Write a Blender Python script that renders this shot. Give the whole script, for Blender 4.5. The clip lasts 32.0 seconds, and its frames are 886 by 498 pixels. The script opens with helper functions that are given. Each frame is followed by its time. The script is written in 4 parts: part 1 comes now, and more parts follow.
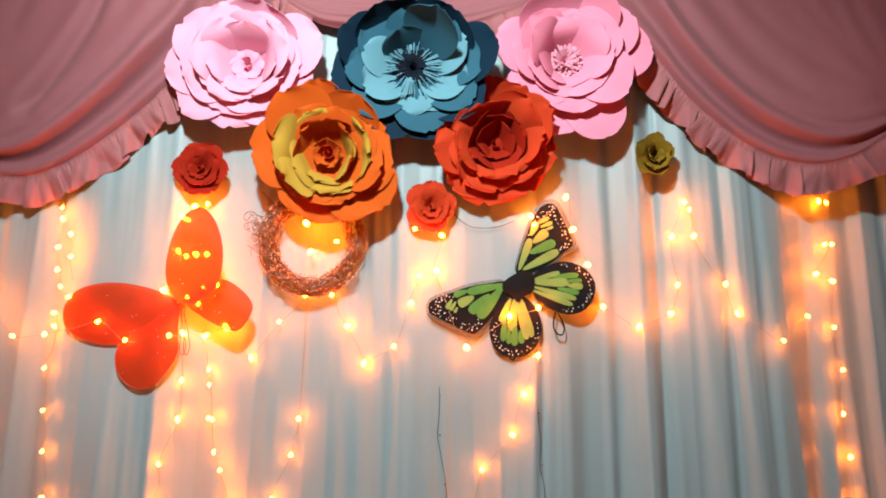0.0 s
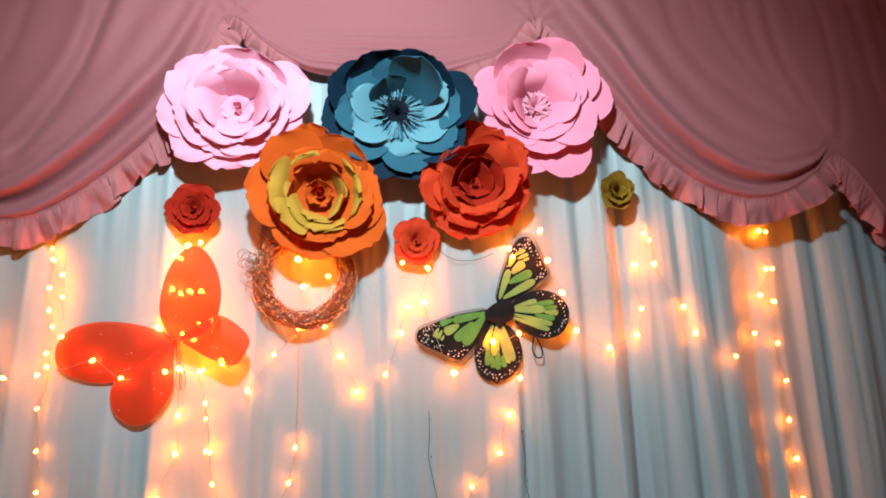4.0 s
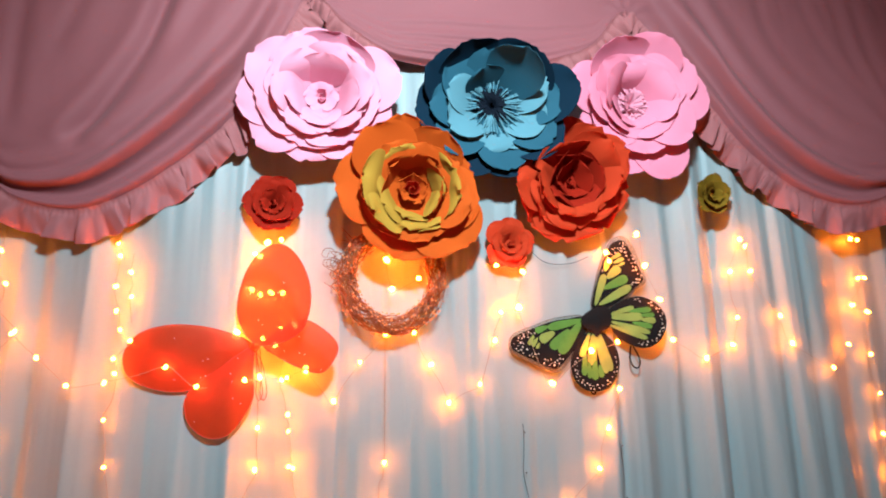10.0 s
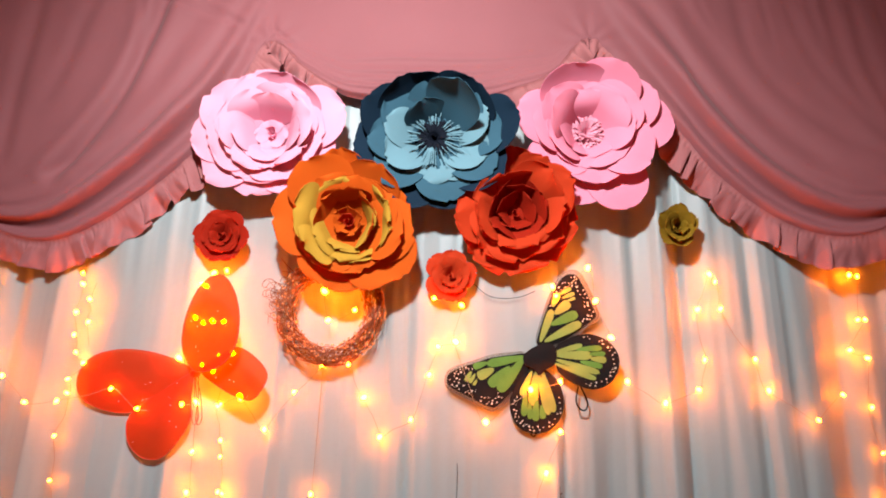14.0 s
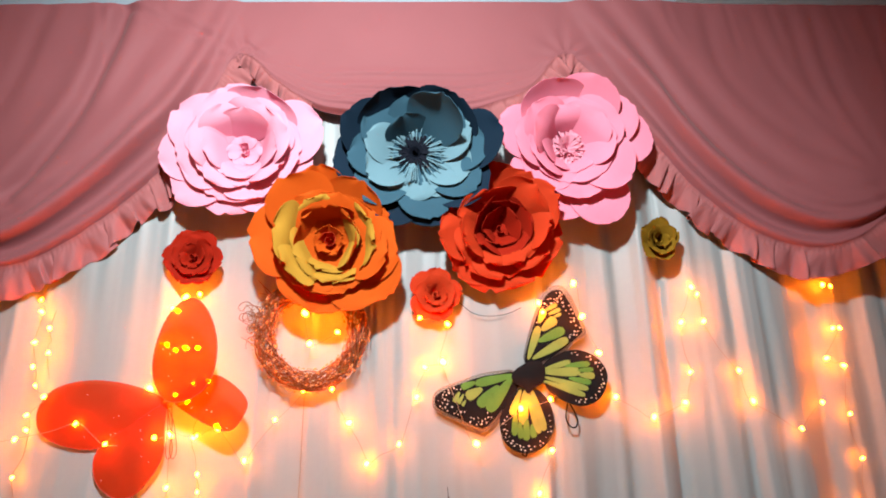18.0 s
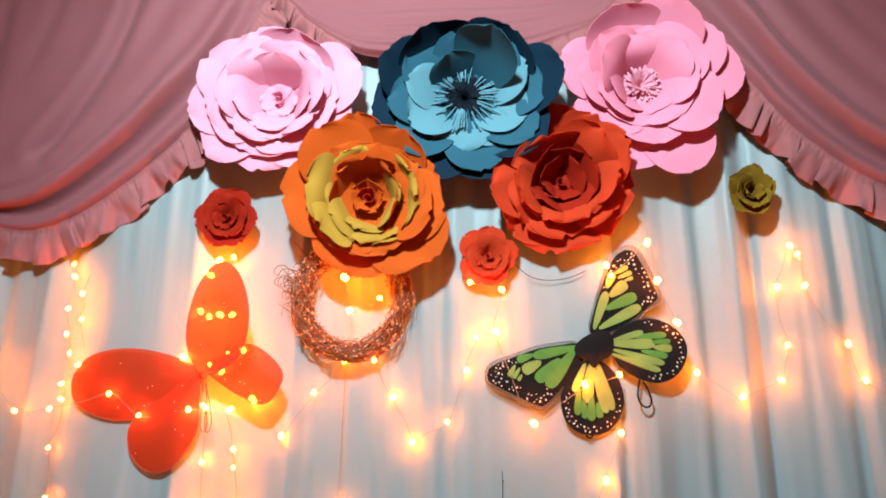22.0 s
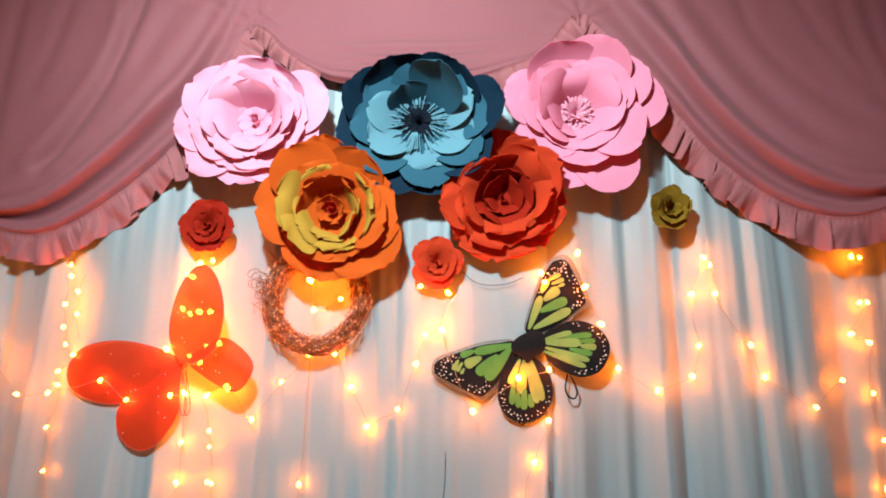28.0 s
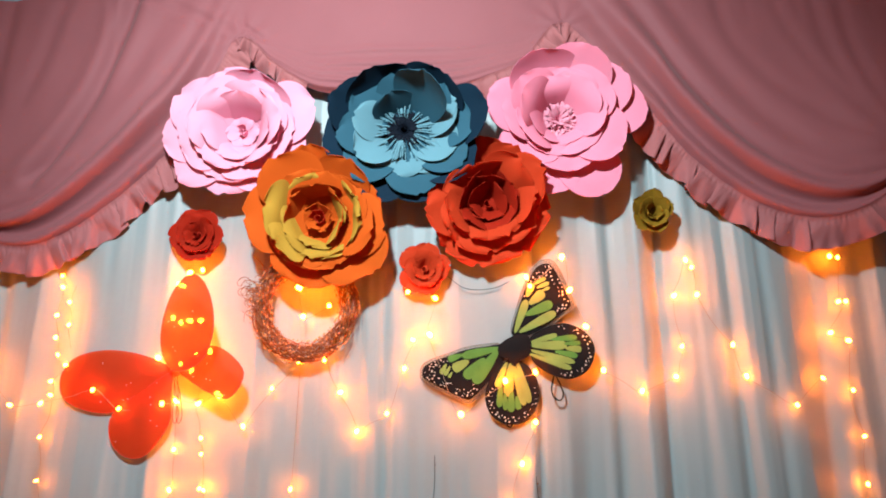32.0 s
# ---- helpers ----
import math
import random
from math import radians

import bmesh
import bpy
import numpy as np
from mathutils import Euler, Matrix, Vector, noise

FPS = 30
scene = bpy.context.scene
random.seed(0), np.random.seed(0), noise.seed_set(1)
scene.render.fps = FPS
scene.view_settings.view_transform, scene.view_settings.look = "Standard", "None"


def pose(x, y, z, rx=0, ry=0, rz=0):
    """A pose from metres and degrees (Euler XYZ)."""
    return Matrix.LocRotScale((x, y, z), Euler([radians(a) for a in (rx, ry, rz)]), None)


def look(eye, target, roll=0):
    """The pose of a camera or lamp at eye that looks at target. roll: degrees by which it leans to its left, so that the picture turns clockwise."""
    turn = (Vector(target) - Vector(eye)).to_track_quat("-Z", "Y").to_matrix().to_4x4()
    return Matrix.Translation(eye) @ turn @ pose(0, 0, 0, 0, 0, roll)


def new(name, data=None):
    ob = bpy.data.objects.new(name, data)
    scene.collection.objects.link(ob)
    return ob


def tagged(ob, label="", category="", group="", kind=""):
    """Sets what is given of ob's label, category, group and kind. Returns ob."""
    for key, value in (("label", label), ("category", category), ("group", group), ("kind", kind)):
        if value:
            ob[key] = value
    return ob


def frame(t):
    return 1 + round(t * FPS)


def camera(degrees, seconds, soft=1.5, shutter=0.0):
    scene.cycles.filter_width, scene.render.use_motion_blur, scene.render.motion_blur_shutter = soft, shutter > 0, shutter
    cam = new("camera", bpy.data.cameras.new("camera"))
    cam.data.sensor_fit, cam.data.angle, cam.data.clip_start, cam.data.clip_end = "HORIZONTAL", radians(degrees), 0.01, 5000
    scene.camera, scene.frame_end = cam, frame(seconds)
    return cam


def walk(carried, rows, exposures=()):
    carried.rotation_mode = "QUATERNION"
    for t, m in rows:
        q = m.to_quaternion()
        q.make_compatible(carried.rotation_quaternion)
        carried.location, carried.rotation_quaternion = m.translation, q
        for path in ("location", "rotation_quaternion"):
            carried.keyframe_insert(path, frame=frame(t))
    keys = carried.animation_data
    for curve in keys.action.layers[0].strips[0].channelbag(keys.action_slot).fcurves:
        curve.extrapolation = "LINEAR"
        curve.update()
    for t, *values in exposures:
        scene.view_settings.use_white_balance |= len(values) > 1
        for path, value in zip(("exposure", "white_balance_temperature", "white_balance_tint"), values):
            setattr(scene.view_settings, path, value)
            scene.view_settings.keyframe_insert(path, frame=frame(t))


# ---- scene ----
cam = camera(65.4, 32.0, 1.9, 0.3)
METRES, EYE, TILT, LEAN, TURN = 2.4, 1.5, 8.0, 0.0, 0.0
ROWS = [
    (0.0, 0.0, 0.0, 0.0, 0.0, 0.0, -0.0),
    (0.5, -0.035, -0.0064, 0.0052, -2.39, -1.01, 0.79),
    (1.0, -0.0507, -0.0145, 0.0065, -4.24, -1.74, 0.21),
    (1.5, -0.0552, -0.0232, 0.0086, -5.61, -0.74, 0.14),
    (2.0, -0.0563, -0.036, 0.0079, -6.16, 1.43, 0.88),
    (2.5, -0.0589, -0.0416, 0.0069, -5.83, 1.81, 1.07),
    (3.0, -0.0611, -0.045, 0.0071, -5.42, 2.4, 1.68),
    (3.5, -0.0665, -0.0467, 0.0076, -5.21, 2.43, 1.15),
    (4.0, -0.0663, -0.0505, 0.0081, -5.87, 2.06, 1.28),
    (4.5, -0.0659, -0.0571, 0.0057, -4.78, 2.06, 0.78),
    (6.5, -0.0888, -0.0431, 0.0086, -5.44, 1.63, 0.16),
    (7.0, -0.1109, 0.0018, 0.0082, -7.86, 1.65, 1.45),
    (7.5, -0.1363, 0.0369, 0.006, -10.12, 2.57, 0.77),
    (8.0, -0.1685, 0.0465, 0.0066, -14.65, 2.0, 1.31),
    (8.5, -0.2182, 0.0389, 0.0045, -16.71, 1.67, 1.6),
    (9.0, -0.2504, 0.0258, 0.0069, -17.96, 0.9, 0.77),
    (9.5, -0.2462, 0.0184, 0.0079, -16.54, 1.02, 1.33),
    (10.0, -0.2099, 0.0176, 0.0116, -9.2, 2.18, 0.35),
    (10.5, -0.1574, 0.0118, 0.0106, -4.91, 2.54, 0.58),
    (11.0, -0.1268, 0.0003, 0.0111, -2.32, 2.35, 1.73),
    (11.5, -0.0956, -0.0281, 0.0064, -2.33, 0.87, 0.53),
    (12.0, -0.0612, -0.0301, 0.0179, -1.21, 2.05, 0.62),
    (12.5, -0.0342, -0.0179, 0.0089, 0.21, 5.07, -1.34),
    (13.0, -0.0091, -0.0021, 0.0043, 0.43, 5.41, -0.4),
    (13.5, 0.0053, 0.0038, 0.0018, 2.08, 5.56, -0.68),
    (15.5, -0.0423, 0.0284, 0.0035, -2.04, 6.2, -0.47),
    (16.0, -0.0443, 0.0255, 0.0019, -2.19, 7.04, 0.08),
    (16.5, -0.0445, 0.0241, 0.0029, -2.16, 6.25, 0.21),
    (17.0, -0.0474, 0.0233, 0.0068, -2.9, 6.45, 0.37),
    (17.5, -0.0469, 0.0247, 0.0067, -2.28, 7.07, 0.81),
    (18.0, -0.0463, 0.0268, 0.0078, -3.14, 6.79, 0.81),
    (18.5, -0.049, 0.0282, 0.0071, -2.77, 6.84, 0.49),
    (19.0, -0.0487, 0.0333, 0.0068, -2.69, 6.07, 0.5),
    (19.5, -0.0541, 0.0417, 0.0044, -3.36, 6.47, 1.06),
    (20.0, -0.0585, 0.0544, 0.0027, -4.59, 5.3, 2.0),
    (20.5, -0.0421, 0.0808, 0.0041, -1.26, 4.98, 1.74),
    (21.0, -0.0157, 0.1013, 0.0089, 2.04, 2.74, 0.75),
    (21.5, -0.0104, 0.1089, 0.0104, 4.01, 3.72, 1.04),
    (22.0, -0.0165, 0.1068, 0.0094, 3.51, 3.91, 0.75),
    (22.5, -0.0181, 0.1009, 0.0127, 2.09, 4.62, 1.49),
    (23.0, -0.0168, 0.0903, 0.0124, -0.26, 5.02, 1.1),
    (23.5, -0.0198, 0.068, 0.0141, -0.62, 4.84, 1.9),
    (24.0, -0.0273, 0.0644, 0.0147, -1.33, 3.85, 1.5),
    (24.5, -0.0365, 0.0535, 0.0143, -2.09, 3.8, 1.74),
    (25.0, -0.0423, 0.0426, 0.0138, -1.94, 3.48, 1.85),
    (25.5, -0.0449, 0.0364, 0.0127, -1.68, 3.04, 1.67),
    (27.5, 0.0349, 0.0304, 0.0137, 3.03, 3.5, -0.37),
    (28.0, 0.0393, 0.0254, 0.0146, 3.6, 3.67, -0.02),
    (28.5, 0.044, 0.0258, 0.0128, 3.53, 3.4, 0.21),
    (29.0, 0.0453, 0.0258, 0.0127, 3.67, 3.29, 0.35),
    (29.5, 0.0473, 0.0224, 0.0119, 3.42, 2.92, 0.68),
    (30.0, 0.049, 0.0204, 0.0116, 3.03, 3.01, 0.75),
    (30.5, 0.0502, 0.019, 0.0126, 3.63, 3.25, 1.13),
    (31.0, 0.0503, 0.0189, 0.0134, 3.23, 3.09, 0.65),
    (31.5, 0.0505, 0.0159, 0.015, 3.24, 3.72, 0.82),
    (32.0, 0.0496, 0.0141, 0.015, 3.27, 4.06, 0.86),
]
EXPOSURES = [(0.0, 0.13, 6300, 15), (1.0, 0.1, 5800, 12), (4.0, 0.1, 5900, 14), (7.0, 0.1, 5800, 13), (9.0, 0.1, 5520, 10), (11.0, 0.1, 5900, 15), (12.2, 0.1, 5900, 14), (13.0, 0.17, 7050, 34), (16.0, 0.15, 6750, 28), (17.1, 0.1, 6450, 24), (17.8, 0.16, 7000, 33),
             (19.0, 0.17, 7000, 33), (19.6, 0.15, 6750, 28), (20.6, 0.1, 5850, 12), (23.0, 0.1, 6000, 15), (24.0, 0.1, 6250, 20), (25.0, 0.1, 5900, 15), (28.0, 0.1, 6050, 16), (30.0, 0.1, 6080, 15), (32.0, 0.1, 6250, 20)]
walk(cam, [(t, pose(0, 0, EYE, TILT, LEAN, TURN) @ pose(METRES * x, METRES * y, METRES * z, 90 + pitch, roll, yaw)) for t, x, y, z, yaw, pitch, roll in ROWS], EXPOSURES)

# ---- world, lamp ----
world = bpy.data.worlds.new("world")
scene.world = world
world.use_nodes = True
world.node_tree.nodes["Background"].inputs[0].default_value = (0.70, 0.80, 1.0, 1)
world.node_tree.nodes["Background"].inputs[1].default_value = 0.020

LAMP = (-0.29, 0.26, 2.78)
lamp_data = bpy.data.lights.new("flood_lamp_light", "SPOT")
lamp_data.energy, lamp_data.color, lamp_data.shadow_soft_size = 258.0, (0.77, 0.96, 0.94), 0.065
lamp_data.spot_size, lamp_data.spot_blend = radians(108), 1.0
lamp_light = new("flood_lamp_light", lamp_data)
lamp_light.matrix_basis = look(LAMP, (-0.18, 1.84, 2.01))
BULB_GLOW = 165.0


# ---- materials ----
def material(name, color, rough=0.6, metal=0.0, sheen=0.0, vary=0.12, scale=6.0, bump=0.0, bump_scale=400.0, trans=0.0, spec=0.5, deep_tone=1.35):
    """A surface with two scales of variation: broad tone and fine grain with relief."""
    m = bpy.data.materials.new(name)
    m.use_nodes = True
    nt = m.node_tree
    b = nt.nodes["Principled BSDF"]
    b.inputs["Roughness"].default_value, b.inputs["Metallic"].default_value = rough, metal
    b.inputs["Sheen Weight"].default_value = sheen
    b.inputs["Specular IOR Level"].default_value = spec
    co = nt.nodes.new("ShaderNodeTexCoord")
    n1, n2 = nt.nodes.new("ShaderNodeTexNoise"), nt.nodes.new("ShaderNodeTexNoise")
    n1.inputs["Scale"].default_value, n2.inputs["Scale"].default_value = scale, bump_scale
    n1.inputs["Detail"].default_value, n2.inputs["Detail"].default_value = 5, 2
    for n in (n1, n2):
        nt.links.new(co.outputs["Object"], n.inputs["Vector"])
    mix = nt.nodes.new("ShaderNodeMix")
    mix.data_type, mix.blend_type = "RGBA", "MIX"
    lo, hi = [max(0, c * (1 - vary)) for c in color], [min(1, c * (1 + vary)) for c in color]
    mix.inputs["A"].default_value, mix.inputs["B"].default_value = (*lo, 1), (*hi, 1)
    add = nt.nodes.new("ShaderNodeMath")
    add.operation = "MULTIPLY_ADD"
    nt.links.new(n2.outputs["Fac"], add.inputs[0])
    add.inputs[1].default_value = 0.35
    nt.links.new(n1.outputs["Fac"], add.inputs[2])
    ramp = nt.nodes.new("ShaderNodeMapRange")
    ramp.inputs["From Min"].default_value, ramp.inputs["From Max"].default_value = 0.4, 0.95
    nt.links.new(add.outputs[0], ramp.inputs["Value"])
    nt.links.new(ramp.outputs[0], mix.inputs["Factor"])
    nt.links.new(mix.outputs["Result"], b.inputs["Base Color"])
    if bump:
        bp = nt.nodes.new("ShaderNodeBump")
        bp.inputs["Strength"].default_value, bp.inputs["Distance"].default_value = bump, 0.001
        nt.links.new(n2.outputs["Fac"], bp.inputs["Height"])
        nt.links.new(bp.outputs[0], b.inputs["Normal"])
    if trans:
        out = nt.nodes["Material Output"]
        tr, ms = nt.nodes.new("ShaderNodeBsdfTranslucent"), nt.nodes.new("ShaderNodeMixShader")
        deep = nt.nodes.new("ShaderNodeGamma")
        deep.inputs["Gamma"].default_value = deep_tone
        nt.links.new(mix.outputs["Result"], deep.inputs["Color"])
        nt.links.new(deep.outputs[0], tr.inputs["Color"])
        ms.inputs[0].default_value = trans
        nt.links.new(b.outputs[0], ms.inputs[1])
        nt.links.new(tr.outputs[0], ms.inputs[2])
        nt.links.new(ms.outputs[0], out.inputs["Surface"])
    return m


def sheer(name, color, clear, trans=0.5, tint=(1.0, 0.56, 0.38)):
    """A thin see-through net: part open, part coloured thread that glows when lit from behind."""
    m = bpy.data.materials.new(name)
    m.use_nodes = True
    nt = m.node_tree
    b, out = nt.nodes["Principled BSDF"], nt.nodes["Material Output"]
    b.inputs["Base Color"].default_value, b.inputs["Roughness"].default_value = (*color, 1), 0.5
    tr, op = nt.nodes.new("ShaderNodeBsdfTranslucent"), nt.nodes.new("ShaderNodeBsdfTransparent")
    tr.inputs[0].default_value, op.inputs[0].default_value = (*color, 1), (*tint, 1)
    no = nt.nodes.new("ShaderNodeTexNoise")
    no.inputs["Scale"].default_value = 9.0
    co = nt.nodes.new("ShaderNodeTexCoord")
    nt.links.new(co.outputs["Object"], no.inputs["Vector"])
    rg = nt.nodes.new("ShaderNodeMapRange")
    rg.inputs["To Min"].default_value, rg.inputs["To Max"].default_value = clear - 0.1, clear + 0.1
    nt.links.new(no.outputs["Fac"], rg.inputs["Value"])
    m1, m2 = nt.nodes.new("ShaderNodeMixShader"), nt.nodes.new("ShaderNodeMixShader")
    m1.inputs[0].default_value = trans
    nt.links.new(b.outputs[0], m1.inputs[1])
    nt.links.new(tr.outputs[0], m1.inputs[2])
    nt.links.new(rg.outputs[0], m2.inputs[0])
    nt.links.new(m1.outputs[0], m2.inputs[1])
    nt.links.new(op.outputs[0], m2.inputs[2])
    nt.links.new(m2.outputs[0], out.inputs["Surface"])
    return m


def glowing(name, color, strength, clear=0.7):
    """A clear plastic bulb that shines and lets most of other light pass."""
    m = bpy.data.materials.new(name)
    m.use_nodes = True
    nt = m.node_tree
    em, op, ms = nt.nodes.new("ShaderNodeEmission"), nt.nodes.new("ShaderNodeBsdfTransparent"), nt.nodes.new("ShaderNodeMixShader")
    em.inputs["Color"].default_value, em.inputs["Strength"].default_value = (*color, 1), strength / (1 - clear)
    ms.inputs[0].default_value = clear
    nt.links.new(em.outputs[0], ms.inputs[1])
    nt.links.new(op.outputs[0], ms.inputs[2])
    nt.links.new(ms.outputs[0], nt.nodes["Material Output"].inputs["Surface"])
    return m


M_WHITE = material("white_satin", (0.415, 0.505, 0.51), 0.42, sheen=0.15, vary=0.06, scale=3, bump=0.25, bump_scale=700, trans=0.40)
M_PINK = material("dusty_pink_cloth", (0.262, 0.086, 0.093), 0.62, sheen=0.08, vary=0.08, scale=3, bump=0.3, bump_scale=600, trans=0.06, spec=0.15)
M_RUFFLE = material("pink_ruffle_cloth", (0.37, 0.125, 0.125), 0.65, sheen=0.1, vary=0.10, scale=8, bump=0.3, bump_scale=600, trans=0.15, spec=0.15)
M_PAPER_PINK = material("pale_pink_paper", (0.84, 0.335, 0.445), 0.8, vary=0.05, scale=9, bump=0.15, trans=0.14, spec=0.12, deep_tone=1.9)
M_PAPER_ROSE = material("rose_pink_paper", (0.86, 0.265, 0.37), 0.8, vary=0.05, scale=9, bump=0.15, trans=0.16, spec=0.12, deep_tone=1.9)
M_PAPER_PALE = material("palest_pink_paper", (0.85, 0.36, 0.46), 0.8, vary=0.05, scale=9, bump=0.15, trans=0.2, spec=0.12)
M_PAPER_BLUE = material("blue_paper", (0.0035, 0.0175, 0.034), 0.8, vary=0.08, scale=9, bump=0.15, trans=0.06, spec=0.12)
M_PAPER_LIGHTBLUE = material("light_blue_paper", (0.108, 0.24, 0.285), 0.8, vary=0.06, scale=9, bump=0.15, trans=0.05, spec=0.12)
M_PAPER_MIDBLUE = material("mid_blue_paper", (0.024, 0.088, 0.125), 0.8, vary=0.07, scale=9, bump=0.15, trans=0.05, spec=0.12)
M_PAPER_NAVY = material("navy_paper", (0.002, 0.0045, 0.010), 0.8, vary=0.1, scale=9, bump=0.15, spec=0.12)
M_PAPER_ORANGE = material("orange_paper", (0.6, 0.09, 0.006), 0.8, vary=0.08, scale=9, bump=0.15, trans=0.15, spec=0.12)
M_PAPER_YELLOW = material("mustard_yellow_paper", (0.45, 0.235, 0.026), 0.8, vary=0.08, scale=9, bump=0.15, trans=0.12, spec=0.12)
M_PAPER_OLIVE = material("dark_mustard_paper", (0.24, 0.13, 0.009), 0.8, vary=0.1, scale=9, bump=0.15, trans=0.15, spec=0.12)
M_PAPER_RED = material("red_paper", (0.42, 0.019, 0.005), 0.8, vary=0.1, scale=9, bump=0.15, trans=0.30, spec=0.12)
M_PAPER_SCARLET = material("orange_red_paper", (0.62, 0.05, 0.012), 0.8, vary=0.1, scale=9, bump=0.15, trans=0.28, spec=0.12)
M_BLACK = material("black_felt", (0.009, 0.007, 0.007), 0.9, sheen=0.0, vary=0.2, scale=20, bump=0.3, spec=0.15)
M_GREEN = material("lime_green_fabric", (0.125, 0.285, 0.048), 0.5, vary=0.25, scale=14, bump=0.1, trans=0.25, spec=0.15)
M_LIME = material("yellow_green_fabric", (0.31, 0.385, 0.085), 0.5, vary=0.2, scale=14, bump=0.1, trans=0.3, spec=0.15)
M_DOT = material("white_glitter_dot", (0.62, 0.57, 0.48), 0.5, vary=0.1, scale=60)
M_RED_NET = sheer("red_orange_net", (0.78, 0.120, 0.030), 0.52, 0.55)
M_FILM = sheer("clear_glitter_film", (0.20, 0.18, 0.15), 0.82, 0.4, (0.92, 0.90, 0.86))
M_WIRE_RED = material("red_covered_wire", (0.45, 0.05, 0.02), 0.5, vary=0.15)
M_SILVER = material("grey_glitter_trim", (0.16, 0.15, 0.13), 0.4, metal=0.5, vary=0.5, scale=220)
M_TWIG = material("brown_twig", (0.22, 0.07, 0.02), 0.28, vary=0.35, scale=40, bump=0.3, bump_scale=200)
M_TIP_GLINT = material("tan_tip_glint", (0.72, 0.36, 0.15), 0.25, vary=0.3, scale=60)
M_CABLE = material("thin_dark_cable", (0.3, 0.23, 0.14), 0.4, vary=0.2, scale=30)
M_CABLE_DARK = material("dark_green_cable", (0.06, 0.06, 0.05), 0.45, vary=0.2, scale=30)
M_BULB = glowing("warm_bulb", (1.0, 0.172, 0.003), BULB_GLOW)
M_DEAD = material("unlit_bulb", (0.1, 0.09, 0.08), 0.2, vary=0.1)
# plaster and floor tones raised so the unseen room returns fill light
M_PLASTER = material("pale_blue_plaster", (0.79, 0.82, 0.83), 0.9, vary=0.06, scale=2, bump=0.2, bump_scale=90)
M_FLOOR = material("grey_floor", (0.52, 0.49, 0.46), 0.5, vary=0.15, scale=4, bump=0.1)
M_BATTEN = material("painted_batten", (0.22, 0.32, 0.37), 0.6, vary=0.08, scale=6, bump=0.2)


# ---- mesh helpers ----
def mesh_ob(name, verts, faces, mat, parent=None, label="", smooth=True):
    me = bpy.data.meshes.new(name)
    me.from_pydata([tuple(v) for v in verts], [], faces)
    me.materials.append(mat)
    if smooth:
        me.polygons.foreach_set("use_smooth", [True] * len(me.polygons))
    me.update()
    ob = new(name, me)
    if parent is not None:
        ob.parent = parent
    if label:
        ob["label"] = label
    return ob


def share(name, me, parent, m):
    ob = new(name, me)
    ob.parent, ob.matrix_basis = parent, m
    return ob


def empty(name, place, label, category, group="", kind=""):
    ob = new(name)
    ob.empty_display_size = 0.05
    ob.matrix_basis = place
    return tagged(ob, label, category, group, kind)


def grid_faces(nu, nv, off=0):
    """Quads for nv rows of nu points."""
    return [(off + j * nu + i, off + j * nu + i + 1, off + (j + 1) * nu + i + 1, off + (j + 1) * nu + i) for j in range(nv - 1) for i in range(nu - 1)]


def sheet(P, thick):
    """A grid of points (nv, nu, 3) as a closed thin solid."""
    nv, nu = P.shape[:2]
    du, dv = np.gradient(P, axis=1), np.gradient(P, axis=0)
    n = np.cross(du, dv)
    n /= np.linalg.norm(n, axis=2, keepdims=True) + 1e-12
    a, b = P + n * thick / 2, P - n * thick / 2
    verts = np.concatenate([a.reshape(-1, 3), b.reshape(-1, 3)])
    k = nu * nv
    faces = grid_faces(nu, nv) + [f[::-1] for f in grid_faces(nu, nv, k)]
    rim = [i for i in range(nu)] + [j * nu + nu - 1 for j in range(1, nv)] + [(nv - 1) * nu + i for i in range(nu - 2, -1, -1)] + [j * nu for j in range(nv - 2, 0, -1)]
    # the cut edge has vertices of its own, so that it stays crisp
    m = len(rim)
    verts = np.concatenate([verts, verts[rim], verts[[r + k for r in rim]]])
    for i in range(m):
        j = (i + 1) % m
        faces.append((2 * k + j, 2 * k + i, 2 * k + m + i, 2 * k + m + j))
    return verts, faces


def tube(points, r, sides=5, taper=1.0):
    """A round wire along points."""
    P = np.array(points, float)
    T = np.gradient(P, axis=0)
    T /= np.linalg.norm(T, axis=1, keepdims=True) + 1e-12
    ref = np.where(np.abs(T[:, 1:2]) < 0.9, [[0, 1, 0]], [[1, 0, 0]])
    A = np.cross(T, ref)
    A /= np.linalg.norm(A, axis=1, keepdims=True)
    B = np.cross(T, A)
    ang = np.arange(sides) * 2 * np.pi / sides
    rad = r * np.linspace(1, taper, len(P))[:, None, None]
    V = P[:, None] + rad * (np.cos(ang)[None, :, None] * A[:, None] + np.sin(ang)[None, :, None] * B[:, None])
    n = len(P)
    faces = [(j * sides + i, j * sides + (i + 1) % sides, (j + 1) * sides + (i + 1) % sides, (j + 1) * sides + i) for j in range(n - 1) for i in range(sides)]
    faces += [tuple(range(sides))[::-1], tuple((n - 1) * sides + i for i in range(sides))]
    return V.reshape(-1, 3), faces


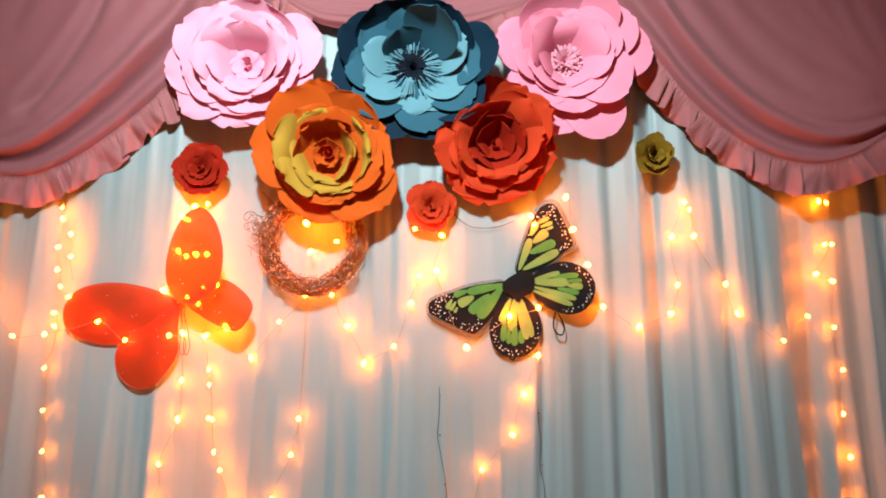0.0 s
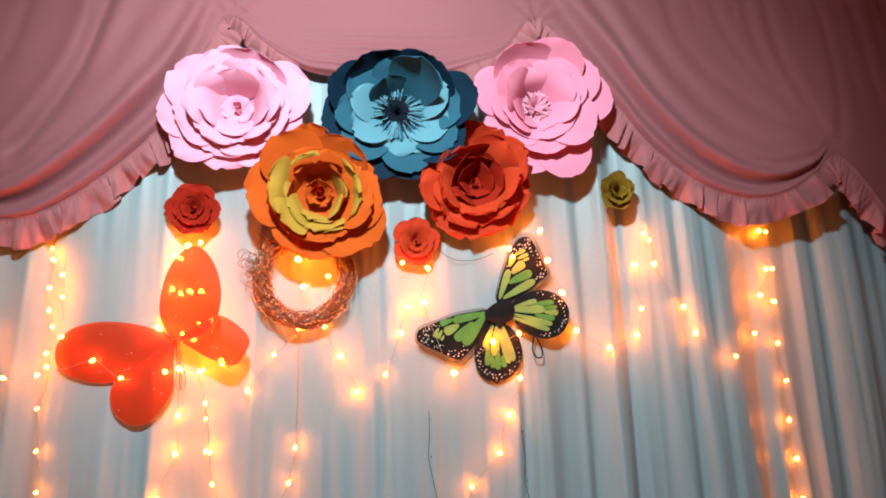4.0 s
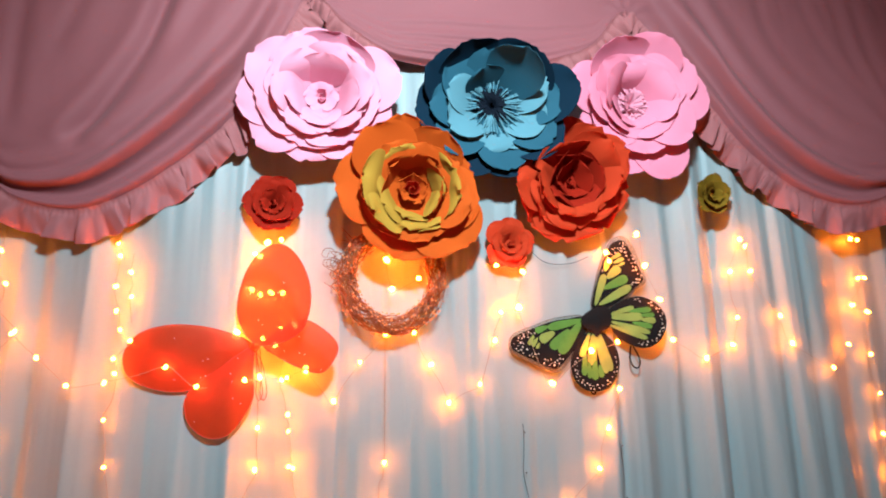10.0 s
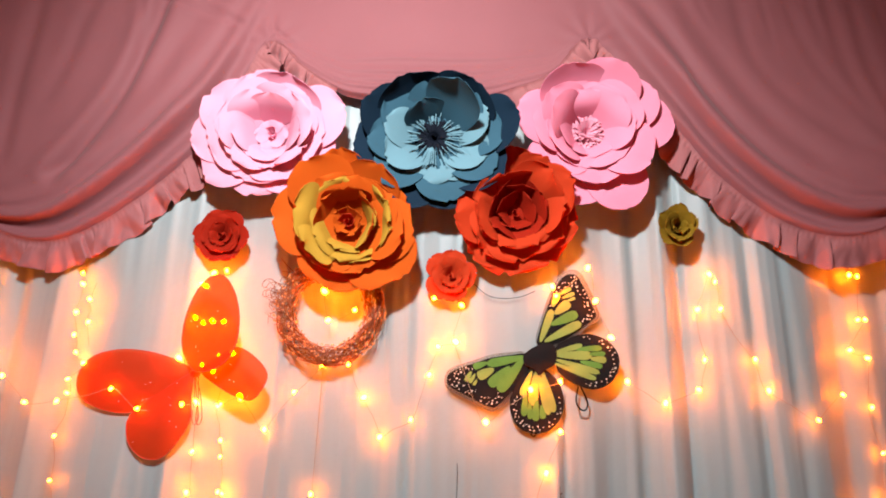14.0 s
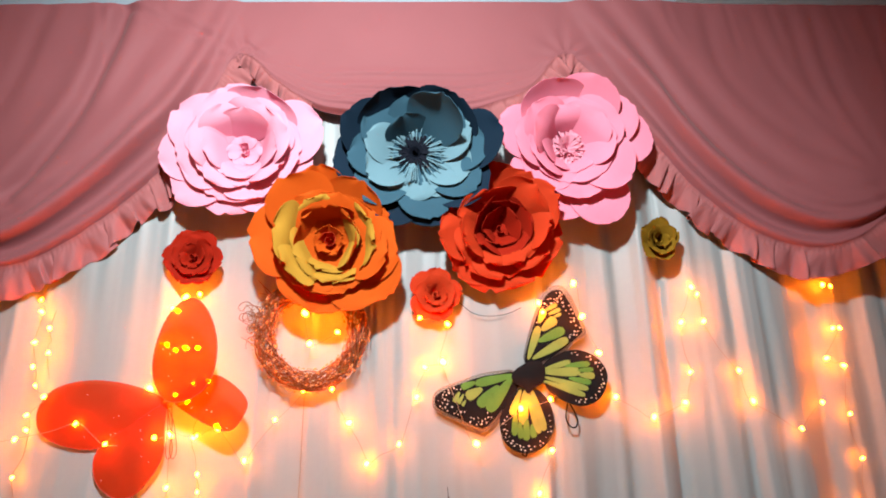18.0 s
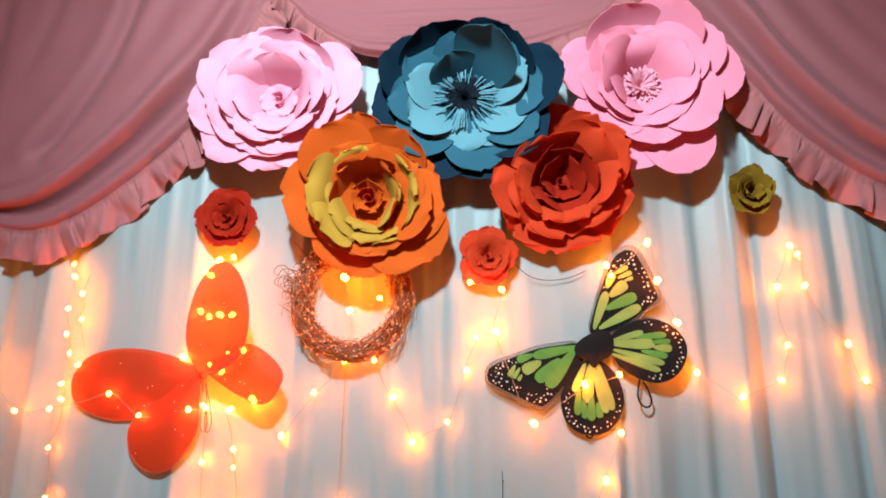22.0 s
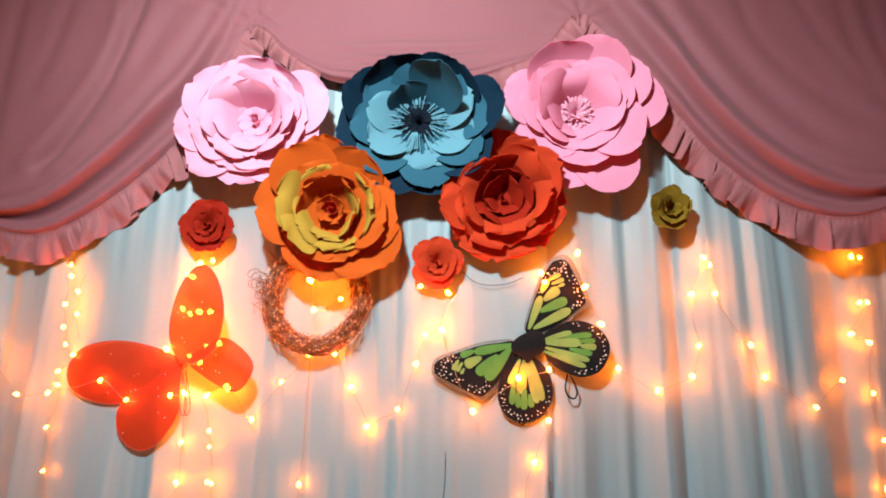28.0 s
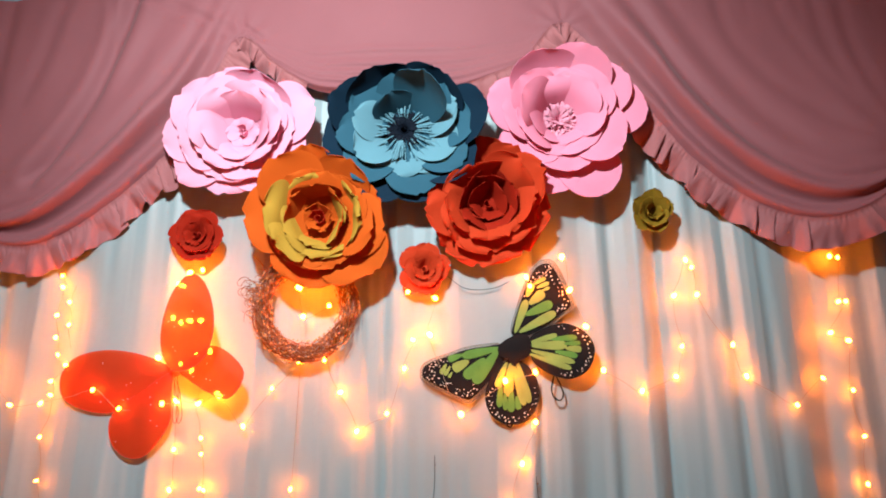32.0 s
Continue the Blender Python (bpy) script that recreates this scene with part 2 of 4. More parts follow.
def spline(points, per=8, closed=False):
    """A smooth curve through the points."""
    P = [np.array(p, float) for p in points]
    n, out = len(P), []
    for i in range(n if closed else n - 1):
        if closed:
            a, b, c, d = P[i - 1], P[i], P[(i + 1) % n], P[(i + 2) % n]
        else:
            a, b, c, d = P[max(i - 1, 0)], P[i], P[i + 1], P[min(i + 2, n - 1)]
        for k in range(per):
            t = k / per
            out.append(0.5 * (2 * b + (c - a) * t + (2 * a - 5 * b + 4 * c - d) * t * t + (3 * b - a - 3 * c + d) * t ** 3))
    if not closed:
        out.append(P[-1])
    return np.array(out)


def slab(outline, bulge, thick, rings=5):
    """A flat closed outline in x, y as a softly domed solid plate."""
    O = np.array(outline)[:, :2]
    c, n = O.mean(0), len(O)
    V, F = [], []
    for side in (1, -1):
        base = len(V)
        for k in range(rings):
            s = 1 - k / rings
            z = bulge * (1 - s * s) + side * thick / 2
            V += [(*(c + (p - c) * s), z) for p in O]
        V.append((*c, bulge + side * thick / 2))
        for k in range(rings - 1):
            for i in range(n):
                q = (base + k * n + i, base + k * n + (i + 1) % n, base + (k + 1) * n + (i + 1) % n, base + (k + 1) * n + i)
                F.append(q if side > 0 else q[::-1])
        top = base + rings * n
        for i in range(n):
            q = (base + (rings - 1) * n + i, base + (rings - 1) * n + (i + 1) % n, top)
            F.append(q if side > 0 else q[::-1])
    m, k = rings * n + 1, len(V)
    V += V[:n] + V[m:m + n]
    F += [(k + (i + 1) % n, k + i, k + n + i, k + n + (i + 1) % n) for i in range(n)]
    return V, F


def box(lo, hi):
    (a, b, c), (d, e, f) = lo, hi
    V = [(a, b, c), (d, b, c), (d, e, c), (a, e, c), (a, b, f), (d, b, f), (d, e, f), (a, e, f)]
    return V, [(0, 3, 2, 1), (4, 5, 6, 7), (0, 1, 5, 4), (1, 2, 6, 5), (2, 3, 7, 6), (3, 0, 4, 7)]


def on_wall(x, y, z, spin=0.0, lean=0.0, turn=0.0):
    """The pose of a thing hung on the curtain: its x to the right, its y up, its z into the room."""
    return Matrix.Translation((x, y, z)) @ Matrix(((1, 0, 0, 0), (0, 0, -1, 0), (0, 1, 0, 0), (0, 0, 0, 1))) @ pose(0, 0, 0, lean, turn, spin)


def wobble(x, y, z=0.0):
    return noise.noise(Vector((x, y, z)))


# ---- room ----
def setting(name, lo, hi, mat, label):
    return tagged(mesh_ob(name, *box(lo, hi), mat, smooth=False), label, name.split("_")[0], kind="structure")


# unseen floor, side and south walls, kept close and pale to bounce fill light
setting("floor", (-2.4, -1.4, -0.1), (2.4, 2.30, 0.0), M_FLOOR, "unseen grey floor, lightened to bounce fill")
setting("ceiling", (-2.4, -1.4, 3.00), (2.4, 2.30, 3.10), M_PLASTER, "pale painted ceiling above the drape, set low to bounce light")
setting("wall_north", (-2.4, 2.30, 0.0), (2.4, 2.40, 3.00), M_PLASTER, "pale plaster wall behind the curtains")
setting("wall_south", (-2.4, -1.5, 0.0), (2.4, -1.4, 3.00), M_PLASTER, "unseen pale plaster wall facing the backdrop, added to bounce light")
setting("wall_west", (-2.5, -1.4, 0.0), (-2.4, 2.30, 3.00), M_PLASTER, "unseen pale plaster wall beside the backdrop, added to bounce light")
setting("wall_east", (2.4, -1.4, 0.0), (2.5, 2.30, 3.00), M_PLASTER, "unseen pale plaster wall beside the backdrop, added to bounce light")
tagged(mesh_ob("curtain_batten", *box((-1.45, 1.862, 2.735), (0.72, 1.90, 2.785)), M_BATTEN, smooth=False), "pale blue painted wooden batten above the pink drape", "batten", kind="structure")

def turn_back(x):
    """The backdrop bends away from the room at both ends."""
    return 0.24 * max(0.0, x - 1.28, -1.45 - x) ** 1.5


# ---- white curtains ----
def curtain_fold(x, z):
    """How far the cloth stands in or out at x and z: broad folds that spread towards the floor and fine ones over them."""
    low = (2.5 - z) / 2.5
    xs = x - 0.055 * (x - 0.1) * low + 0.012 * wobble(x * 2, z * 1.2, 4)
    amp = 0.017 + 0.013 * low + 0.006 * max(0, min(1, (x - 0.45) * 3)) * low
    a = wobble(xs * 5.2, 0.3, z * 0.25) * 1.9
    b = abs(wobble(xs * 9.5, 5.1, z * 0.35)) * 1.4 - 0.35
    c = wobble(xs * 30.0, 9.7, z * 0.8) * 0.20 + wobble(xs * 66.0, 3.7, z * 1.1) * 0.09
    deep = 0.0
    for at, d, w in ((-1.17, 0.030, 0.012), (-0.95, 0.014, 0.010), (-0.44, 0.014, 0.010), (-0.13, 0.012, 0.008), (0.245, 0.022, 0.009), (0.45, 0.012, 0.010), (0.563, 0.036, 0.011), (0.732, 0.036, 0.011), (0.812, 0.016, 0.010), (0.930, 0.018, 0.012), (1.16, 0.024, 0.014), (1.29, 0.030, 0.020)):
        deep += d * math.exp(-((xs - at - 0.012 * wobble(z * 1.5, at)) / (1.6 * w)) ** 2)
    press = 0.60 * max(math.exp(-((x - 0.18) / 0.27) ** 4 - ((z - 1.67) / 0.27) ** 4), math.exp(-((x + 0.76) / 0.27) ** 4 - ((z - 1.62) / 0.29) ** 4))
    return (amp * (a + b + c) + deep * (0.25 + 0.75 * low)) * (1 - press)


def curtain_face(x, z):
    """Where the white cloth's face stands at x and z."""
    low = (2.5 - z) / 2.5
    return 1.839 + curtain_fold((x + 0.0055 * low) / (1 + 0.055 * low), z) + turn_back(x)


def curtain_panel(x0, x1, y, label):
    nu, nv = int((x1 - x0) / 0.005) + 2, 40
    P = np.zeros((nv, nu, 3))
    for j in range(nv):
        z = 0.02 + (2.62 - 0.02) * j / (nv - 1)
        for i in range(nu):
            f = i / (nu - 1)
            x = x0 + (x1 - x0) * f
            edge = math.exp(-f * (x1 - x0) / 0.012) + math.exp(-(1 - f) * (x1 - x0) / 0.012)
            P[j, i] = (x + 0.055 * (x - 0.1) * (2.5 - z) / 2.5, y + curtain_fold(x, z) + 0.004 * edge + turn_back(x), z)
    return tagged(mesh_ob("white_curtain", *sheet(P, 0.001), M_WHITE), label, "curtain", "white backdrop curtains")


curtain_panel(-2.3, -1.15, 1.843, "white satin curtain hanging in loose folds beside the light string")
curtain_panel(-1.17, 0.25, 1.838, "wide white satin curtain behind the paper flowers")
curtain_panel(0.235, 0.60, 1.844, "narrow white satin curtain hanging in soft folds")
curtain_panel(0.575, 2.3, 1.840, "white satin curtain in deep folds at the backdrop's side")

# ---- pink swag valance ----
HEM = spline([(-2.05, 0.03), (-1.88, 0.9), (-1.66, 1.6), (-1.52, 1.84), (-1.42, 1.97), (-1.35, 2.045), (-1.27, 1.975), (-1.15, 1.94), (-1.05, 1.957),
              (-0.927, 2.03), (-0.831, 2.11), (-0.735, 2.21), (-0.65, 2.36), (-0.558, 2.54), (-0.463, 2.468), (-0.369, 2.40), (-0.29, 2.372), (-0.10, 2.352), (0.05, 2.365),
              (0.155, 2.40), (0.25, 2.445), (0.352, 2.55), (0.47, 2.41), (0.594, 2.253), (0.66, 2.165), (0.762, 2.067), (0.879, 1.997), (1.003, 1.975), (1.115, 2.0), (1.216, 2.062),
              (1.272, 2.113), (1.345, 2.03), (1.435, 1.88), (1.53, 1.71), (1.70, 1.3), (1.90, 0.6), (2.05, 0.03)], 6)


def forward(x):
    """How far the tied side swag is pulled out into the room."""
    return 0.095 * math.exp(-((x - 1.22) / 0.28) ** 2)


for p in HEM:
    if p[0] > 0.5:
        k = 1 - forward(p[0]) / 1.79
        p[:] = (-0.1 + (p[0] + 0.1) * k, 1.53 + (p[1] - 1.53) * k)
TIES, PEAKS = ((-1.35, 2.045), (1.190, 2.080)), ((-0.558, 2.54), (0.352, 2.55))


def hem(x):
    return float(np.interp(x, HEM[:, 0], HEM[:, 1]))


def drape_top(x):
    return float(np.interp(x, [-2.2, -1.3, -0.66, 0.34, 0.7, 1.0, 2.2], [2.69, 2.704, 2.722, 2.735, 2.738, 2.738, 2.742]))


def ridge(s, at, w):
    """A fold with a sharp lower lip and a soft upper side."""
    d = (s - at) / w
    return math.exp(-d * d * (2.2 if d < 0 else 0.6))


def drape_y(x, z):
    """The drape's face: swags that fan out of each tie, folds that hang from the top, creases at the two peaks."""
    y = 1.810 + turn_back(x) - forward(x) * max(0.0, min(1.0, (2.74 - z) / 0.60))
    for side, (tx, tz), (px, pz) in ((-1, TIES[0], PEAKS[0]), (1, TIES[1], PEAKS[1])):
        u = (tx - x) * side
        run = (tx - px) * side
        if -0.6 < u < run:
            d = z - hem(x)
            s = d / (0.05 + 0.50 * max(u, 0.0)) if u > 0 else d / 0.05
            live = max(0.0, min(1.0, u / 0.06)) * max(0.0, min(1.0, (run - u) / 0.25)) if u > 0 else 0.0
            grow = 0.015 + 0.028 * max(0.0, min(1.0, u / 0.3))
            for at, w, a in ((0.12, 0.10, 0.62), (0.50, 0.17, 1.35), (0.95, 0.24, 0.6), (1.60, 0.34, 0.25)):
                y -= a * grow * live * ridge(s, at + 0.03 * wobble(x * 4, at * 9), w)
    # cloth that hangs from the top, fuller at both ends
    up = max(0.0, min(1.0, (z - 1.9) / 0.85))
    wide = max(0.0, min(1.0, (abs(x + 0.1) - 0.55) / 0.6))
    lean = x - 0.25 * (x + 0.1) * (2.75 - z)
    y -= (0.006 * wobble(lean * 6, 1.3) + 0.002 * wobble(lean * 17, 4.3, z * 0.6)) * (0.10 + wide) * (0.5 + 0.6 * up)
    if abs(x) > 1.3:
        side = x - 0.22 * (abs(x) - 1.3) * (2.7 - z) * (1 if x > 0 else -1)
        y -= (0.020 * wobble(side * 8, 2.2, z * 0.3) + 0.008 * wobble(side * 19, 6.2, z * 0.5)) * min(1.0, (abs(x) - 1.3) / 0.2)
    # the middle swag sags in shallow curves between its peaks
    if PEAKS[0][0] < x < PEAKS[1][0]:
        m = (x - PEAKS[0][0]) / (PEAKS[1][0] - PEAKS[0][0])
        s, hang = z - hem(x), math.sin(math.pi * m)
        for at, w, a in ((0.016, 0.013, 0.026), (0.044, 0.013, 0.020), (0.074, 0.013, 0.012), (0.105, 0.011, 0.008), (0.150, 0.010, 0.004)):
            y -= a * hang * ridge(s, at * (0.25 + 0.75 * hang), w)
    for px, pz in PEAKS:
        r = math.hypot(x - px, z - pz)
        y += 0.006 * math.exp(-r / 0.06) * math.sin(9 * math.atan2(z - pz, x - px)) - 0.006 * math.exp(-(r / 0.05) ** 2)
    for pts, a, w in CREASES:
        if z < pts[-1][1] - 0.06 or z > pts[0][1] + 0.06:
            continue
        zs = [p[1] for p in pts[::-1]]
        xs = [p[0] for p in pts[::-1]]
        at = float(np.interp(z, zs, xs))
        d = (x - at) / w / math.hypot(1.0, (float(np.interp(z + 0.02, zs, xs)) - float(np.interp(z - 0.02, zs, xs))) / 0.04)
        if abs(d) < 4:
            fade = max(0.0, min(1.0, (pts[0][1] + 0.05 - z) / 0.07, (z - pts[-1][1] + 0.05) / 0.09))
            y += a * fade * 0.75 * (math.exp(-d * d) - 0.45 * math.exp(-((abs(d) - 1.8) / 1.2) ** 2))
    return y - 0.003 * wobble(x * 3, z * 3, 7)


def crease(a, w, *pts):
    """A furrow in the drape along a smooth line from its top end down: its depth and half width."""
    return [tuple(p) for p in spline(pts, 5)], a, w


CREASES = [
    crease(0.030, 0.026, (-0.888, 2.70), (-0.921, 2.557), (-0.973, 2.402), (-1.048, 2.27), (-1.133, 2.143)), crease(0.005, 0.014, (-0.953, 2.718), (-0.942, 2.539), (-0.97, 2.436)),
    crease(0.007, 0.022, (-1.10, 2.70), (-1.122, 2.627), (-1.152, 2.504), (-1.196, 2.385)), crease(0.007, 0.012, (-0.978, 2.736), (-0.799, 2.664), (-0.636, 2.593)), crease(0.005, 0.010, (-0.784, 2.683), (-0.653, 2.611), (-0.588, 2.566)),
    crease(0.006, 0.008, (-0.56, 2.600), (-0.517, 2.561), (-0.493, 2.54)), crease(0.008, 0.022, (-1.26, 2.70), (-1.28, 2.5), (-1.30, 2.2)), crease(0.010, 0.026, (-1.46, 2.70), (-1.50, 2.4), (-1.56, 2.1)),
]
CREASES += [
    crease(0.0042, 0.020, (0.780, 2.71), (0.800, 2.525), (0.880, 2.39), (1.019, 2.25), (1.150, 2.165)), crease(0.0031, 0.016, (0.916, 2.712), (0.952, 2.551), (1.02, 2.40), (1.14, 2.20)),
    crease(0.0042, 0.018, (1.03, 2.70), (1.052, 2.478), (1.090, 2.341), (1.158, 2.183)), crease(0.0046, 0.018, (1.10, 2.71), (1.105, 2.52), (1.125, 2.381), (1.168, 2.233), (1.195, 2.136)), crease(0.0015, 0.010, (0.396, 2.666), (0.383, 2.629), (0.363, 2.58)),
    crease(0.0046, 0.018, (1.27, 2.70), (1.279, 2.588), (1.284, 2.417), (1.262, 2.225), (1.222, 2.124)), crease(0.0054, 0.022, (1.39, 2.70), (1.413, 2.48), (1.438, 2.295), (1.463, 2.114)), crease(0.0054, 0.024, (1.53, 2.70), (1.562, 2.473), (1.575, 2.2)),
    crease(0.0019, 0.009, (0.66, 2.735), (0.672, 2.66), (0.70, 2.60)), crease(0.0023, 0.009, (0.845, 2.735), (0.855, 2.66), (0.868, 2.58)), crease(0.0023, 0.009, (0.975, 2.735), (0.985, 2.65), (1.00, 2.58)), crease(0.0023, 0.010, (1.165, 2.735), (1.17, 2.66), (1.18, 2.56)),
]


def drape_panel(name, x0, x1, parent, label=""):
    nu, nv = int((x1 - x0) / 0.008) + 2, 90
    P = np.zeros((nv, nu, 3))
    for i in range(nu):
        x = x0 + (x1 - x0) * i / (nu - 1)
        a, b = hem(x), drape_top(x)
        for j in range(nv):
            z = a + (b - a) * (j / (nv - 1)) ** 1.25
            P[j, i] = (x, drape_y(x, z), z)
    return mesh_ob(name, *sheet(P, 0.0012), M_PINK, parent, label)


def ruffle(name, x0, x1, parent, seed, depth=0.063, pleat=0.046):
    """A gathered strip sewn along the hem: uneven pleats that fold over one another and open towards the free edge, and a narrow crimped heading above the seam."""
    pick = [p for p in HEM if x0 < p[0] < x1]
    pts = np.array([(x0, hem(x0)), *pick, (x1, hem(x1))])
    seg = np.r_[0, np.cumsum(np.linalg.norm(np.diff(pts, axis=0), axis=1))]
    n, rows = int(seg[-1] / 0.0026), 12
    rnd = random.Random(seed)
    marks, kinds = [0.0], []
    while marks[-1] < seg[-1] + pleat:
        marks.append(marks[-1] + pleat * rnd.choice((0.6, 0.9, 1.0, 1.2, 1.6)) * rnd.uniform(0.85, 1.15))
        kinds.append((rnd.uniform(0.5, 1.3), rnd.choice((-1, 1, 1)), rnd.uniform(-0.10, 0.28)))
    P = np.zeros((rows, n, 3))
    for i in range(n):
        s = seg[-1] * i / (n - 1)
        x, z = np.interp(s, seg, pts[:, 0]), np.interp(s, seg, pts[:, 1])
        x2, z2 = np.interp(min(s + 0.02, seg[-1]), seg, pts[:, 0]), np.interp(min(s + 0.02, seg[-1]), seg, pts[:, 1])
        x1_, z1_ = np.interp(max(s - 0.02, 0), seg, pts[:, 0]), np.interp(max(s - 0.02, 0), seg, pts[:, 1])
        t = np.array([x2 - x1_, z2 - z1_])
        t /= np.linalg.norm(t) + 1e-9
        down = np.array([t[1], -t[0]]) * 0.65 + np.array([0, -0.35])
        down /= np.linalg.norm(down)
        k = max(j for j, m in enumerate(marks) if m <= s)
        wide, (tall, way, long) = marks[k + 1] - marks[k], kinds[k]
        f = (s - marks[k]) / wide
        if way < 0:
            f = 1 - f
        saw = math.sin(0.5 * math.pi * f / 0.86) ** 1.2 if f < 0.86 else (1 - f) / 0.14
        over = way * wide * (0.40 * f if f < 0.86 else 0.344 * (1 - f) / 0.14)
        d = depth * (1 + long * math.sin(math.pi * f) + 0.14 * wobble(s * 9, seed) + 0.06 * saw)
        for j in range(rows):
            v = -0.14 + 1.14 * j / (rows - 1)
            o = max(0.0, v)
            q = np.array([x, z]) + down * d * v + t * over * o
            crimp = 0.0008 * math.sin(s * 520 + 3 * wobble(s * 30, seed)) * math.exp(-(v / 0.14) ** 2)
            y = drape_y(x, z + 0.004) - 0.005 + 0.026 * o - 0.030 * tall * saw * o ** 0.7 + 0.017 * o * wobble(s * 52, v * 0.9, seed) + 0.0012 * wobble(s * 90, v * 3, seed) + crimp - 0.004 * math.exp(-((v + 0.14) / 0.08) ** 2) + 0.003 * math.exp(-(v / 0.05) ** 2)
            P[j, i] = (q[0], min(y, curtain_face(q[0], q[1]) - 0.004), q[1])
    return mesh_ob(name, *sheet(P, 0.001), M_RUFFLE, parent, "gathered pink ruffle")


valance = empty("swag_valance", Matrix(), "dusty pink swagged drape with gathered ruffle edging over white curtains", "valance")
cloth = drape_panel("drape_cloth", -2.32, 2.32, valance)
for a, b in ((-2.05, -1.35), (-1.35, -0.558), (0.352, 1.190), (1.190, 2.05)):
    ruffle("ruffle", a, b, cloth, int(a * 100) + 300)
ruffle("ruffle", -0.556, -0.36, cloth, 7, 0.036, 0.026)
ruffle("ruffle", 0.04, 0.350, cloth, 8, 0.056, 0.030)


# ---- paper flowers ----
def backing(flower, r, depth, mat):
    """The stiff disc under the petals, reaching back to the curtain."""
    n = 20
    V = [(r * math.cos(2 * math.pi * i / n) * s, r * math.sin(2 * math.pi * i / n) * s, z) for s, z in ((0.7, -depth), (1, 0.0), (0.3, 0.006)) for i in range(n)]
    F = [(k * n + i, k * n + (i + 1) % n, (k + 1) * n + (i + 1) % n, (k + 1) * n + i) for k in range(2) for i in range(n)] + [tuple(range(n))[::-1], tuple(2 * n + i for i in range(n))]
    mesh_ob("backing", V, F, mat, flower)


def fringe(flower, mat, count, r0, r1, height, spread, seed, width=0.004, lift=0.0, label=""):
    """A fringe of narrow paper strips round the middle."""
    rnd = random.Random(seed)
    V, F = [], []
    for k in range(count):
        az, L, sp = rnd.uniform(0, 2 * math.pi), r1 * rnd.uniform(0.7, 1.1), spread * rnd.uniform(0.75, 1.15)
        c, s = math.cos(az), math.sin(az)
        pts = []
        for i in range(5):
            v = i / 4
            a = radians(90 - sp * v)
            pts.append((r0 + L * v * math.cos(a), height * v * max(0.25, math.sin(a)) + 0.004 * (v > 0.9)))
        w, b = width * rnd.uniform(0.7, 1.3), len(V)
        for i, (r, z) in enumerate(pts):
            ww = w * (1 + 0.5 * (i == 4))
            for e in (-1, 1):
                for d in (0, 0.0008):
                    V.append((c * r - s * e * ww / 2, s * r + c * e * ww / 2, lift + z + d))
        for i in range(4):
            q = b + 4 * i
            F += [(q, q + 4, q + 6, q + 2), (q + 1, q + 3, q + 7, q + 5), (q, q + 1, q + 5, q + 4), (q + 2, q + 6, q + 7, q + 3)]
        F += [(b, b + 2, b + 3, b + 1), (b + 16, b + 17, b + 19, b + 18)]
    return mesh_ob("fringe", V, F, mat, flower, label, smooth=False)


def bud(flower, mat, r, h, turns, lift, seed, label=""):
    """A strip of paper rolled into a spiral, its rim wavy."""
    n, rows = int(turns * 26), 5
    P = np.zeros((rows, n, 3))
    for i in range(n):
        t = i / (n - 1)
        a, rr = 2 * math.pi * turns * t, r * (0.16 + 0.84 * t)
        for j in range(rows):
            v = j / (rows - 1)
            q = rr * (0.72 + 0.34 * v * v) * (1 + 0.22 * wobble(a * 1.3, seed))
            P[j, i] = (q * math.cos(a), q * math.sin(a), lift + h * v * (0.75 + 0.25 * t + 0.16 * wobble(a * 1.1, seed, 2)))
    return mesh_ob("rolled_center", *sheet(P, 0.001), mat, flower, label)


def big_flower(x, y, z, label, spin=0.0, lean=0.0, turn=0.0, size=1.0):
    return empty("paper_flower", on_wall(x, y, z, spin, lean, turn) @ Matrix.Scale(size, 4), label, "paper flower", "large paper flowers")


